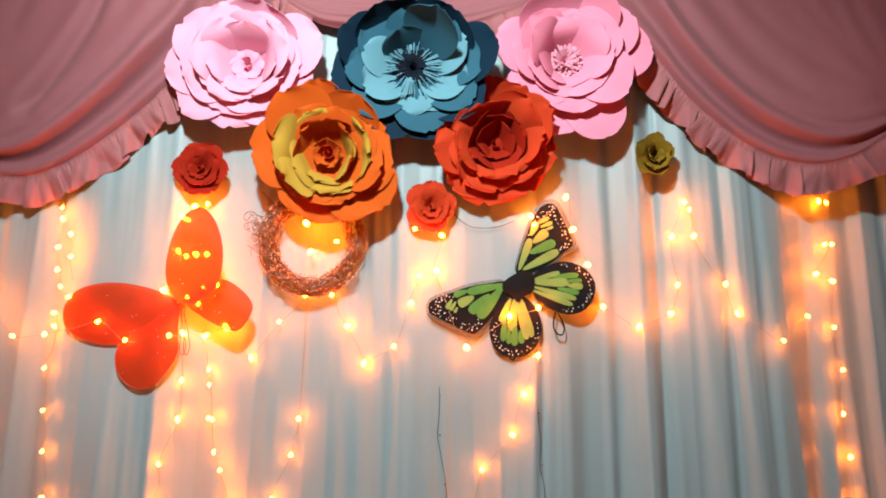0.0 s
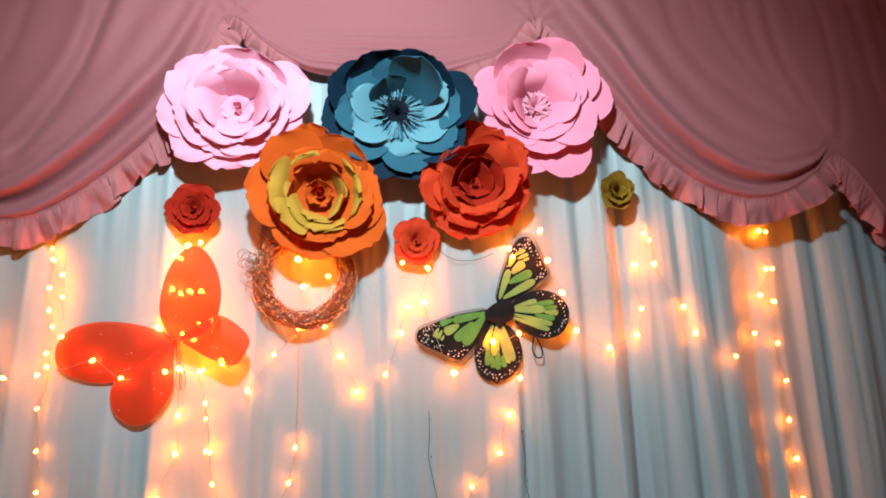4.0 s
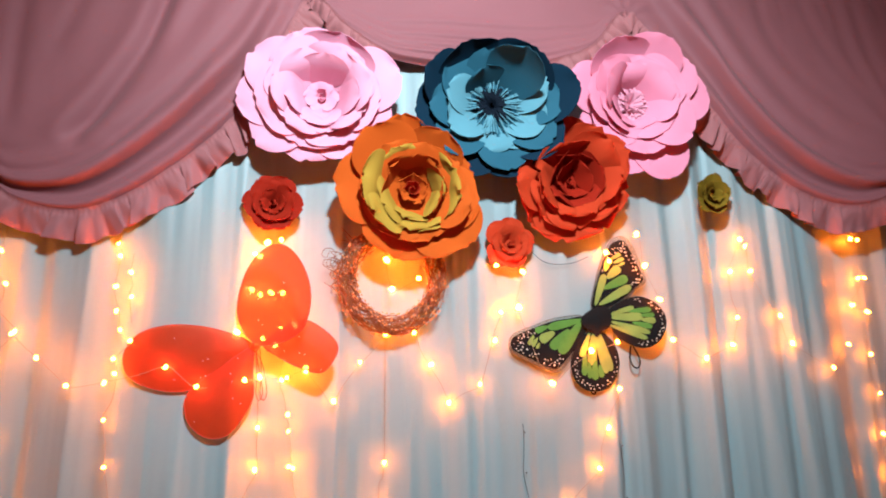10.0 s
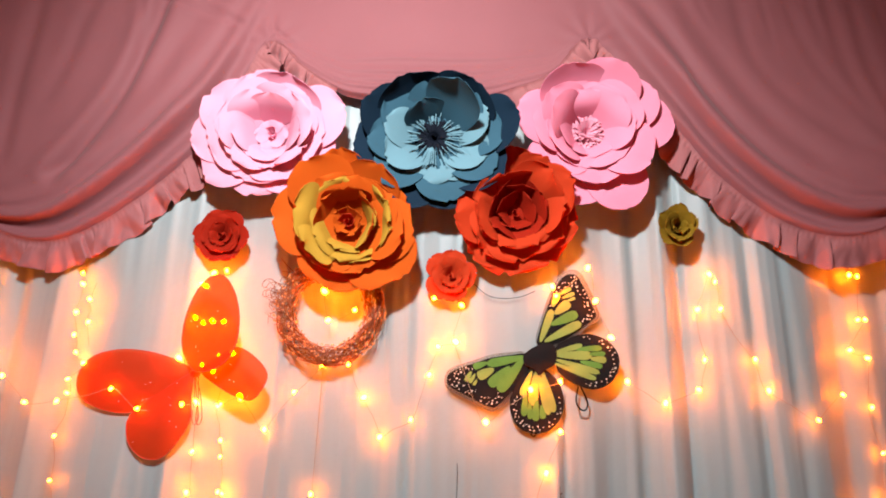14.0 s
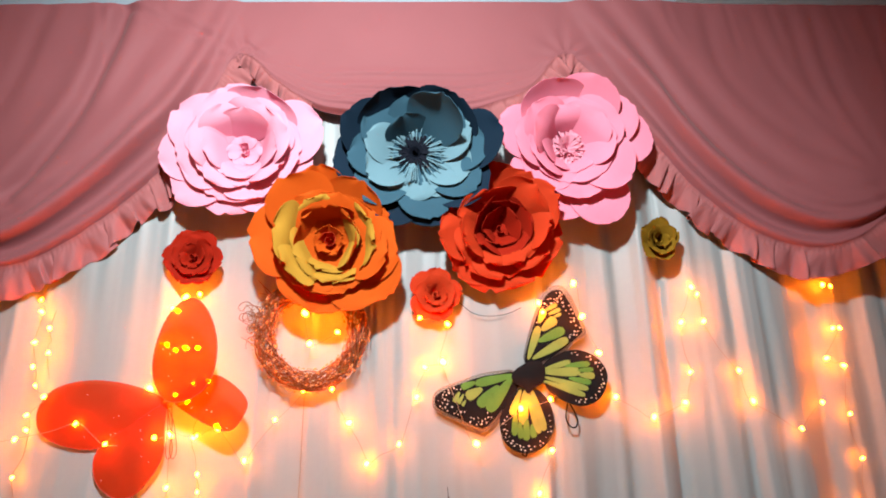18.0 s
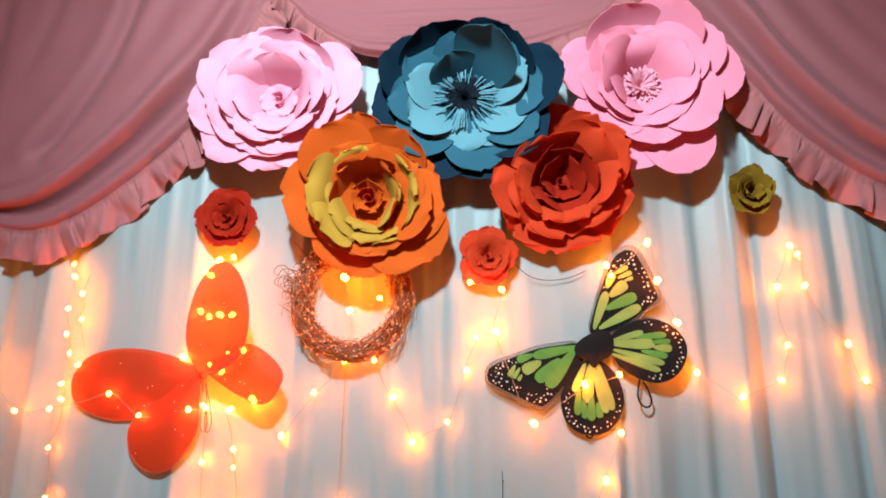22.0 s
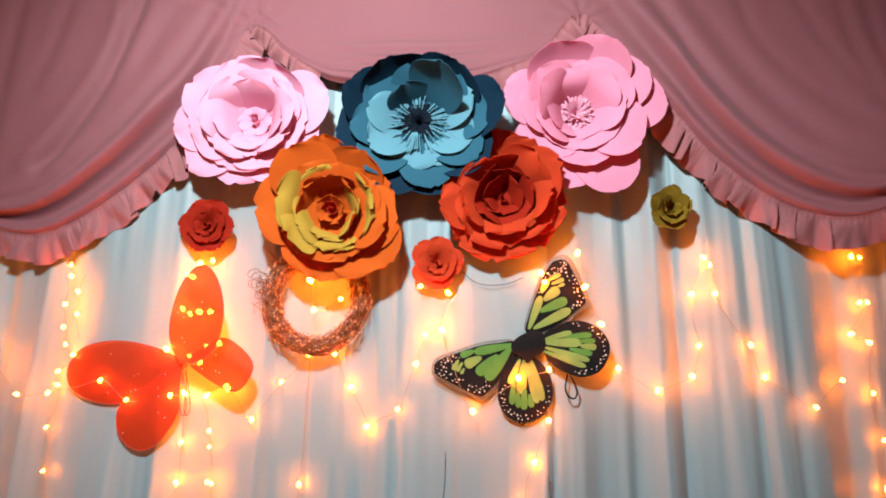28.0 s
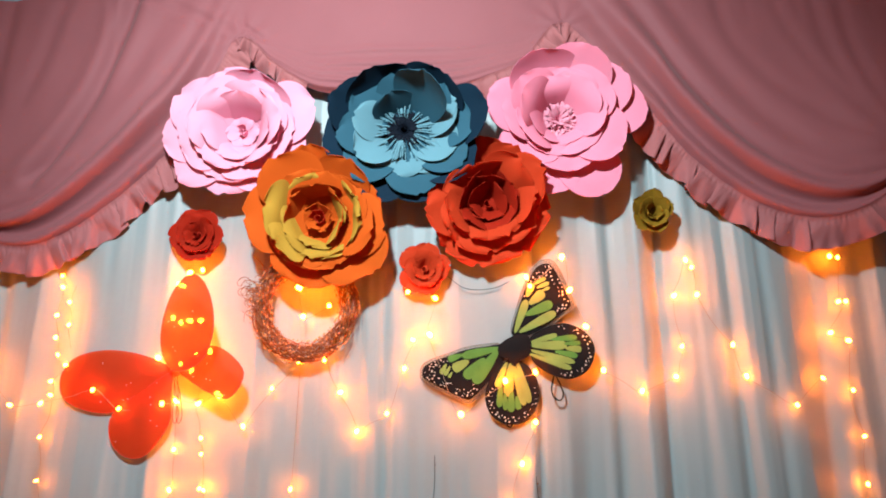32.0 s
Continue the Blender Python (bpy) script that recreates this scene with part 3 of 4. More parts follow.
def curled(flower, mat, az, r0, R, W, a0, a1, up, cup=0.10, ripple=0.008, bend=0.30, tip=0.58):
    """A petal that leaves the middle at the slope a0, bends to a1 towards its rim and ends R from the middle, seen face on; its rim waves and its sides cup."""
    n, seed = 15, az * 0.71 + R * 90
    V = np.linspace(0, 1, n)
    q = np.clip((V - bend) / (1 - bend), 0, 1)
    A = np.radians(a0 + (a1 - a0) * q * q * (3 - 2 * q))
    step = (R - r0) / max(0.35 * (n - 1), np.cos(A[1:]).sum())
    X = r0 + np.r_[0, np.cumsum(np.cos(A[1:]) * step)]
    Z = np.r_[0, np.cumsum(np.sin(A[1:]) * step)]
    L = step * (n - 1)
    skew = 0.35 * wobble(seed * 1.37, 0.5)
    P = np.zeros((n, n, 3))
    for j, v in enumerate(V):
        w = W / 2 * ((0.34 + 0.66 * math.sin(min(v / tip, 1) * math.pi / 2)) if v < tip else max(0.16, max(0, 1 - ((v - tip) / (1.01 - tip)) ** 2.1) ** 0.5))
        for i in range(n):
            u = 2 * i / (n - 1) - 1
            lift = cup * w * u * u * (1 - 0.35 * u * u)
            wave = max(0.0, ripple - 0.005) * v * 1.6 * (0.35 - abs(math.sin(1.6 * u + seed * 1.7))) + ripple * v * v * (0.6 * math.sin(2.2 * u + seed * 2.1) + 0.3 * math.sin(4.3 * u + seed * 1.3) * v)
            back = skew * 0.16 * L * u * v * v + 0.40 * ripple * v * v * math.sin(4.6 * u + seed)
            P[j, i] = (X[j] + back * math.cos(A[j]) - (lift + wave) * math.sin(A[j]), u * w, Z[j] + back * math.sin(A[j]) + (lift + wave) * math.cos(A[j]))
    ob = mesh_ob("petal", *sheet(P, 0.0011), mat, flower)
    ob.matrix_basis = pose(0, 0, up, 0, 0, az) @ pose(0, 0, 0, 5 * wobble(seed, 7.7), 0, 0)
    return ob


def layer(flower, mat, r0, up, petals, cup=0.10, ripple=0.008, bend=0.30):
    """One layer of petals, each by its bearing, reach, width and slopes at base and rim; every other one lies a little higher."""
    for k, (az, R, W, a0, a1) in enumerate(petals):
        curled(flower, mat, az, r0, R, W, a0, a1, up + 0.0025 * (k % 2), cup, ripple, bend)


f = big_flower(-0.528, 1.800, 2.254, "large pale pink paper rose pinned to the drape")
backing(f, 0.06, 0.03, M_PAPER_PINK)
layer(f, M_PAPER_PINK, 0.03, 0.0, ((18, 0.212, 0.185, 24, 6), (338, 0.192, 0.150, 20, 2), (296, 0.180, 0.160, 18, 0), (256, 0.184, 0.170, 18, -2), (218, 0.212, 0.155, 20, 0),
      (186, 0.216, 0.155, 20, 0), (150, 0.206, 0.175, 26, 0), (112, 0.176, 0.190, 30, 4), (68, 0.152, 0.210, 26, 56)), 0.06, 0.006)
layer(f, M_PAPER_PINK, 0.035, 0.008, ((350, 0.150, 0.18, 34, 8), (296, 0.148, 0.19, 30, 2), (244, 0.152, 0.19, 30, 0), (192, 0.166, 0.20, 34, -4), (140, 0.148, 0.20, 42, 0),
      (88, 0.118, 0.19, 50, 10), (38, 0.136, 0.18, 44, 10)), 0.08, 0.006)
layer(f, M_PAPER_PINK, 0.045, 0.008, ((328, 0.122, 0.15, 56, 10), (276, 0.112, 0.16, 50, 6), (222, 0.124, 0.16, 52, 4), (166, 0.124, 0.17, 60, 6), (112, 0.112, 0.18, 68, 8), (60, 0.112, 0.17, 68, 12), (10, 0.124, 0.15, 64, 14)), 0.12, 0.006, 0.5)
layer(f, M_PAPER_PINK, 0.040, 0.010, ((300, 0.090, 0.14, 58, 16), (240, 0.092, 0.14, 58, 14), (350, 0.096, 0.11, 64, 40), (190, 0.094, 0.11, 62, 30)), 0.14, 0.005, 0.5)
layer(f, M_PAPER_PINK, 0.034, 0.010, ((262, 0.068, 0.12, 54, 20), (80, 0.084, 0.13, 66, 50)), 0.14, 0.006, 0.5)
layer(f, M_PAPER_PINK, 0.010, 0.008, ((10, 0.046, 0.044, 30, 4), (70, 0.046, 0.042, 30, 4), (130, 0.044, 0.044, 30, 4), (190, 0.047, 0.044, 30, 4), (250, 0.046, 0.042, 30, 4), (310, 0.044, 0.044, 30, 4)), 0.2, 0.005)
bud(f, M_PAPER_PINK, 0.017, 0.026, 1.4, 0.010, 17)

f = big_flower(-0.080, 1.780, 2.230, "large blue paper peony with dark fringed middle")
backing(f, 0.06, 0.06, M_PAPER_BLUE)
layer(f, M_PAPER_BLUE, 0.035, -0.010, ((188, 0.212, 0.185, 26, 22), (240, 0.212, 0.180, 22, 6), (288, 0.200, 0.175, 20, 4), (326, 0.212, 0.170, 24, 20), (10, 0.222, 0.165, 28, 46), (52, 0.160, 0.200, 36, 70), (118, 0.156, 0.205, 36, 70), (154, 0.194, 0.170, 30, 50)), 0.14, 0.005)
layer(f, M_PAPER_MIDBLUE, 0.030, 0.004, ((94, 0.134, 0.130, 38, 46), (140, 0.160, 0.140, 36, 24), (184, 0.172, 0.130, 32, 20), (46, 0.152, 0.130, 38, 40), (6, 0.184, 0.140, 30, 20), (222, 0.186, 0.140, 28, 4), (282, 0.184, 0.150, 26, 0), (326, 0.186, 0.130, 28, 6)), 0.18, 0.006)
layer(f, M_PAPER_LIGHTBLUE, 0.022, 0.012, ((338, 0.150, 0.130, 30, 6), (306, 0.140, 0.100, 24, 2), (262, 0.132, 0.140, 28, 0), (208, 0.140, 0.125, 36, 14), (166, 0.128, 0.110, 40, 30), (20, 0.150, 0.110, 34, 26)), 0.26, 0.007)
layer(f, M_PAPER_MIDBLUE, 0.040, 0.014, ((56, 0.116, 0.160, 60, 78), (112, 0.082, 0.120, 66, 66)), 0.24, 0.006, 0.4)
fringe(f, M_PAPER_NAVY, 80, 0.008, 0.046, 0.030, 80, 25, 0.0046, 0.034, "dark blue paper fringe")
fringe(f, M_PAPER_MIDBLUE, 70, 0.020, 0.080, 0.026, 81, 28, 0.0060, 0.032, "mid blue paper fringe")
fringe(f, M_PAPER_LIGHTBLUE, 54, 0.028, 0.074, 0.030, 78, 26, 0.0026, 0.040, "light blue paper fringe")
bud(f, M_PAPER_NAVY, 0.024, 0.014, 2.4, 0.034, 27, "dark blue rolled middle")

f = big_flower(0.330, 1.800, 2.262, "large rose pink paper peony with pale fringed middle")
backing(f, 0.06, 0.04, M_PAPER_ROSE)
layer(f, M_PAPER_ROSE, 0.035, 0.0, ((8, 0.232, 0.165, 20, 0), (298, 0.240, 0.165, 16, -2), (258, 0.212, 0.170, 18, 0), (222, 0.190, 0.150, 18, 4), (162, 0.196, 0.150, 24, 16), (108, 0.162, 0.190, 32, 62), (66, 0.186, 0.180, 30, 48), (34, 0.208, 0.165, 26, 8)), 0.10, 0.003)
layer(f, M_PAPER_ROSE, 0.032, 0.008, ((330, 0.184, 0.165, 34, 2), (278, 0.158, 0.160, 34, 2), (228, 0.152, 0.150, 36, 6), (180, 0.150, 0.145, 44, 22), (138, 0.136, 0.145, 52, 24), (84, 0.124, 0.185, 56, 4), (36, 0.154, 0.165, 44, 4)), 0.14, 0.003)
layer(f, M_PAPER_ROSE, 0.034, 0.012, ((312, 0.120, 0.15, 40, 14), (258, 0.114, 0.16, 38, 12), (205, 0.112, 0.15, 50, 30), (155, 0.108, 0.14, 62, 34), (100, 0.100, 0.16, 64, 10), (46, 0.110, 0.15, 58, 14), (0, 0.120, 0.13, 48, 18)), 0.16, 0.003, 0.45)
layer(f, M_PAPER_ROSE, 0.030, 0.014, ((285, 0.082, 0.12, 44, 18), (185, 0.080, 0.11, 58, 44), (225, 0.080, 0.10, 50, 30)), 0.16, 0.003, 0.45)
fringe(f, M_PAPER_PALE, 90, 0.003, 0.052, 0.030, 68, 35, 0.0040, 0.014, "pale pink paper fringe")
fringe(f, M_PAPER_PALE, 70, 0.006, 0.036, 0.040, 46, 36, 0.0034, 0.014, "pale pink paper fringe")

f = big_flower(-0.298, 1.762, 1.994, "large orange and mustard yellow paper rose", 0, 4)
backing(f, 0.055, 0.08, M_PAPER_ORANGE)
layer(f, M_PAPER_ORANGE, 0.03, 0.0, ((177, 0.196, 0.19, 16, 6), (126, 0.186, 0.18, 24, 28), (350, 0.172, 0.17, 18, 10), (314, 0.200, 0.20, 14, 2), (254, 0.178, 0.20, 14, 0)), 0.07, 0.007)
layer(f, M_PAPER_ORANGE, 0.05, -0.03, ((98, 0.190, 0.13, 28, 40), (62, 0.166, 0.16, 34, 44), (22, 0.162, 0.15, 28, 26)), 0.10, 0.007)
layer(f, M_PAPER_ORANGE, 0.028, 0.006, ((345, 0.148, 0.16, 34, 14), (290, 0.134, 0.17, 30, 4), (232, 0.136, 0.17, 30, 4), (185, 0.134, 0.15, 36, 14), (130, 0.128, 0.16, 40, 20), (76, 0.116, 0.17, 40, 24), (28, 0.130, 0.15, 38, 16)), 0.10, 0.007)
layer(f, M_PAPER_YELLOW, 0.076, 0.028, ((168, 0.130, 0.15, 62, 12), (214, 0.122, 0.15, 60, 6), (262, 0.106, 0.16, 60, 8)), 0.12, 0.009, 0.40)
layer(f, M_PAPER_YELLOW, 0.082, 0.024, ((310, 0.106, 0.13, 64, 22), (352, 0.114, 0.11, 66, 34), (24, 0.112, 0.12, 66, 36), (72, 0.104, 0.14, 66, 16), (122, 0.112, 0.13, 64, 14)), 0.12, 0.009, 0.55)
layer(f, M_PAPER_YELLOW, 0.056, 0.026, ((204, 0.090, 0.14, 62, 12), (250, 0.076, 0.12, 64, 22)), 0.14, 0.008, 0.42)
layer(f, M_PAPER_YELLOW, 0.048, 0.026, ((334, 0.070, 0.11, 70, 30), (20, 0.074, 0.09, 70, 40)), 0.14, 0.008, 0.5)
layer(f, M_PAPER_ORANGE, 0.050, 0.014, ((92, 0.078, 0.13, 70, 70), (38, 0.074, 0.12, 70, 70), (146, 0.074, 0.12, 70, 68), (352, 0.072, 0.11, 72, 72)), 0.16, 0.006, 0.5)
layer(f, M_PAPER_ORANGE, 0.010, 0.008, ((15, 0.036, 0.048, 58, 52), (87, 0.036, 0.048, 58, 52), (159, 0.038, 0.048, 56, 50), (231, 0.036, 0.046, 58, 48), (303, 0.037, 0.048, 56, 50)), 0.30, 0.006)
bud(f, M_PAPER_SCARLET, 0.022, 0.036, 1.5, 0.010, 46, "rolled orange-red middle")

f = big_flower(0.137, 1.792, 2.036, "large deep red paper rose below the blue flower", 0, 6)
backing(f, 0.055, 0.048, M_PAPER_RED)
layer(f, M_PAPER_SCARLET, 0.055, -0.034, ((96, 0.168, 0.14, 34, 42), (128, 0.140, 0.15, 32, 44), (162, 0.142, 0.14, 32, 40), (62, 0.158, 0.15, 36, 46)), 0.10, 0.012, 0.2)
layer(f, M_PAPER_SCARLET, 0.03, 0.0, ((28, 0.160, 0.15, 30, 34), (350, 0.158, 0.16, 20, 10), (306, 0.160, 0.18, 16, 4), (262, 0.166, 0.19, 16, 2), (222, 0.162, 0.17, 18, 6), (186, 0.158, 0.15, 26, 26)), 0.08, 0.013)
layer(f, M_PAPER_SCARLET, 0.036, 0.004, ((330, 0.136, 0.15, 38, 10), (276, 0.130, 0.17, 36, 2), (226, 0.132, 0.16, 38, 8), (172, 0.104, 0.15, 48, 52), (112, 0.092, 0.16, 54, 64), (50, 0.122, 0.15, 54, 44)), 0.10, 0.013)
layer(f, M_PAPER_SCARLET, 0.044, 0.010, ((0, 0.118, 0.13, 56, 30), (300, 0.104, 0.14, 58, 12), (244, 0.104, 0.14, 58, 12), (200, 0.102, 0.12, 60, 40)), 0.12, 0.010, 0.45)
layer(f, M_PAPER_RED, 0.040, 0.010, ((286, 0.076, 0.13, 66, 30), (222, 0.074, 0.12, 68, 46), (340, 0.078, 0.11, 66, 40), (150, 0.066, 0.12, 72, 72), (80, 0.064, 0.13, 72, 72), (20, 0.070, 0.12, 70, 66)), 0.15, 0.006)
layer(f, M_PAPER_RED, 0.020, 0.008, ((270, 0.048, 0.09, 62, 44), (205, 0.046, 0.07, 64, 50), (140, 0.044, 0.09, 68, 66), (20, 0.046, 0.09, 66, 60)), 0.2, 0.004)
bud(f, M_PAPER_RED, 0.014, 0.022, 0.95, 0.008, 55)


def small_flower(x, y, z, mat, label, r, bearings, seed, steep=0):
    """A palm-sized paper rose."""
    rose = empty("small_paper_flower", on_wall(x, y, z), label, "paper flower", "small paper flowers")
    backing(rose, r * 0.35, 1.836 - y, mat)
    rnd = random.Random(seed)
    for k, (reach, wide, a0, a1) in enumerate(((1.0, 1.0, 20, 4), (0.70, 0.90, 44, 10), (0.42, 0.62, 62, 34))):
        layer(rose, mat, r * 0.16, 0.002 + 0.003 * k, [(az + 31 * k + rnd.uniform(-8, 8), r * reach * rnd.uniform(0.93, 1.06), r * wide, a0 + steep, a1 + steep) for az in bearings[:len(bearings) - k // 2]], 0.16, r * 0.07)
    bud(rose, mat, r * 0.16, r * 0.34, 1.1, 0.008, seed)
    return rose


small_flower(-0.650, 1.820, 1.972, M_PAPER_RED, "small dark red paper flower on the white curtain", 0.074, (62, 118, 186, 244, 302, 356), 61)
small_flower(-0.031, 1.820, 1.867, M_PAPER_SCARLET, "small orange-red paper rose on the white curtain", 0.070, (85, 150, 215, 285, 12), 71)
small_flower(0.565, 1.820, 2.004, M_PAPER_OLIVE, "small mustard yellow paper flower on the white curtain", 0.058, (88, 155, 225, 292, 20), 83, 22)

# ---- twig wreath ----
wreath = empty("twig_wreath", on_wall(-0.347, 1.812, 1.772), "brown woven twig wreath hanging under the orange flower", "wreath")
rnd = random.Random(5)
for k in range(96):
    a0, span = rnd.uniform(0, 2 * math.pi), rnd.uniform(1.8, 4.2)
    turns, ph = rnd.choice((-1, 1)) * rnd.uniform(2.0, 4.5), rnd.uniform(0, 6.28)
    rr, n = rnd.uniform(0.010, 0.027), 34
    pts = []
    for i in range(n):
        a = a0 + span * i / (n - 1)
        b = ph + turns * (a - a0)
        R = 0.118 + rr * math.cos(b) + 0.003 * wobble(a * 4, k)
        pts.append((R * math.cos(a), R * math.sin(a) * 1.0, 0.9 * rr * math.sin(b) + 0.002 * wobble(a * 6, k, 3)))
    mesh_ob("twig", *tube(pts, rnd.uniform(0.0009, 0.0020), 4, 0.6), M_TWIG, wreath)
for k in range(26):
    a = rnd.choice((rnd.uniform(2.4, 3.6), rnd.uniform(0, 6.28)))
    R = rnd.uniform(0.115, 0.140)
    p = np.array([R * math.cos(a), R * math.sin(a), rnd.uniform(-0.01, 0.02)])
    d = np.array([math.cos(a + rnd.uniform(-1.3, 1.3)), math.sin(a + rnd.uniform(-1.3, 1.3)), rnd.uniform(-0.2, 0.5)]) * rnd.uniform(0.02, 0.05)
    mid = p + d * 0.5 + np.array([rnd.uniform(-0.012, 0.012), rnd.uniform(-0.012, 0.012), 0.004])
    mesh_ob("twig", *tube(spline([p, mid, p + d], 5), 0.0011, 4, 0.5), M_TWIG, wreath)

for k in range(12):
    p = np.array([rnd.uniform(-0.15, -0.125), rnd.uniform(0.005, 0.075), 0.012])
    loop, a = [p], rnd.uniform(0, 6.28)
    for i in range(5):
        a += rnd.uniform(0.6, 1.7)
        loop.append(loop[-1] + np.array([0.013 * math.cos(a) - 0.003, 0.013 * math.sin(a), rnd.uniform(-0.002, 0.004)]))
    mesh_ob("tendril", *tube(spline(loop, 5), 0.0010, 4, 0.7), M_TWIG, wreath)

# tan specks on the twigs: shiny tips, with glints put into the colour
V, F = [], []
for k in range(420):
    a, b = rnd.uniform(0, 2 * math.pi), rnd.uniform(0.0, math.pi)
    R = 0.118 + 0.030 * math.cos(b)
    c, r, n = (R * math.cos(a), R * math.sin(a), 0.027 * math.sin(b)), rnd.uniform(0.0016, 0.0034), len(V)
    V += [(c[0] + r, c[1], c[2]), (c[0] - r, c[1], c[2]), (c[0], c[1] + r, c[2]), (c[0], c[1] - r, c[2]), (c[0], c[1], c[2] + r), (c[0], c[1], c[2] - r)]
    F += [(n + i, n + j, n + m) for i, j, m in ((0, 2, 4), (2, 1, 4), (1, 3, 4), (3, 0, 4), (2, 0, 5), (1, 2, 5), (3, 1, 5), (0, 3, 5))]
mesh_ob("tip_specks", V, F, M_TIP_GLINT, wreath, "tan specks for shiny twig tips and glints")["kind"] = "stuff"

# ---- monarch-style butterfly wings ----
wings = empty("butterfly_wings", on_wall(0.192, 1.818, 1.656), "green and black fabric butterfly wings with white dots", "butterfly wings")
WING = {
    "upper_wing": [(0.001, 0.037), (0.007, 0.07), (0.024, 0.119), (0.046, 0.174), (0.067, 0.21), (0.09, 0.222), (0.109, 0.216), (0.124, 0.189), (0.139, 0.156), (0.154, 0.117), (0.149, 0.105), (0.13, 0.09), (0.091, 0.061), (0.058, 0.042), (0.025, 0.032)],
    "side_wing": [(-0.029, 0.011), (-0.067, 0.008), (-0.115, 0.001), (-0.164, -0.015), (-0.208, -0.031), (-0.227, -0.044), (-0.23, -0.063), (-0.219, -0.076), (-0.172, -0.1), (-0.122, -0.123), (-0.104, -0.121), (-0.076, -0.095), (-0.043, -0.058), (-0.02, -0.022)],
    "lower_wing": [(-0.018, -0.03), (-0.048, -0.058), (-0.067, -0.095), (-0.07, -0.126), (-0.058, -0.16), (-0.033, -0.18), (-0.002, -0.185), (0.03, -0.175), (0.052, -0.152), (0.064, -0.121), (0.063, -0.09), (0.052, -0.059), (0.027, -0.033), (0.001, -0.027)],
    "hind_wing": [(0.046, 0.026), (0.079, 0.05), (0.112, 0.062), (0.144, 0.062), (0.18, 0.046), (0.202, 0.019), (0.207, -0.007), (0.197, -0.039), (0.177, -0.062), (0.145, -0.074), (0.114, -0.07), (0.079, -0.054), (0.051, -0.027)],
}
FILM = {
    "upper_wing": [(0.0, 0.04), (0.011, 0.097), (0.037, 0.171), (0.063, 0.217), (0.09, 0.233), (0.116, 0.226), (0.137, 0.189), (0.161, 0.121), (0.156, 0.1), (0.129, 0.084), (0.101, 0.058), (0.047, 0.034)],
    "side_wing": [(-0.03, 0.014), (-0.072, 0.014), (-0.118, 0.007), (-0.167, -0.009), (-0.213, -0.025), (-0.232, -0.041), (-0.235, -0.067), (-0.222, -0.082), (-0.172, -0.107), (-0.121, -0.132), (-0.096, -0.125), (-0.068, -0.098), (-0.035, -0.058), (-0.018, -0.024)],
}
# a cell: its two ends, its width and its cloth
CELLS = {
    "upper_wing": [((0.010, 0.046), (0.039, 0.123), 0.02, 1), ((0.024, 0.046), (0.11, 0.091), 0.023, 1), ((0.040, 0.089), (0.103, 0.116), 0.025, 0), ((0.049, 0.117), (0.084, 0.145), 0.025, 1), ((0.062, 0.168), (0.09, 0.183), 0.011, 1), ((0.069, 0.158), (0.098, 0.17), 0.011, 1), ((0.081, 0.15), (0.1, 0.158), 0.008, 1), ((0.042, 0.136), (0.057, 0.168), 0.018, 1)],
    "side_wing": [((-0.034, 0.003), (-0.124, -0.015), 0.022, 0), ((-0.039, -0.006), (-0.096, -0.08), 0.030, 0), ((-0.072, -0.024), (-0.12, -0.068), 0.027, 0), ((-0.113, -0.029), (-0.15, -0.048), 0.025, 1), ((-0.129, -0.013), (-0.162, -0.024), 0.017, 0), ((-0.169, -0.036), (-0.182, -0.059), 0.012, 1), ((-0.159, -0.042), (-0.172, -0.063), 0.01, 1), ((-0.154, -0.056), (-0.162, -0.069), 0.008, 1)],
    "lower_wing": [((-0.016, -0.035), (-0.041, -0.091), 0.017, 1), ((-0.005, -0.038), (-0.014, -0.114), 0.024, 1), ((0.012, -0.035), (0.038, -0.129), 0.02, 1), ((0.002, -0.040), (0.025, -0.135), 0.019, 1), ((-0.031, -0.086), (-0.036, -0.141), 0.016, 0), ((-0.021, -0.108), (-0.021, -0.149), 0.013, 0), ((-0.005, -0.1), (-0.007, -0.153), 0.018, 0), ((0.008, -0.118), (0.012, -0.148), 0.015, 0)],
    "hind_wing": [((0.046, 0.016), (0.111, 0.034), 0.014, 1), ((0.048, 0.009), (0.134, 0.009), 0.023, 1), ((0.050, -0.004), (0.151, -0.033), 0.016, 1), ((0.045, -0.013), (0.142, -0.048), 0.015, 1), ((0.100, 0.024), (0.161, 0.028), 0.015, 0), ((0.130, 0.012), (0.17, 0.014), 0.012, 0), ((0.136, 0.001), (0.172, -0.002), 0.017, 1), ((0.110, -0.007), (0.161, -0.018), 0.015, 0)],
}


def inside(p, poly):
    hit = False
    for (x1, y1), (x2, y2) in zip(poly, np.roll(poly, -1, 0)):
        if (y1 > p[1]) != (y2 > p[1]) and p[0] < (x2 - x1) * (p[1] - y1) / (y2 - y1) + x1:
            hit = not hit
    return hit


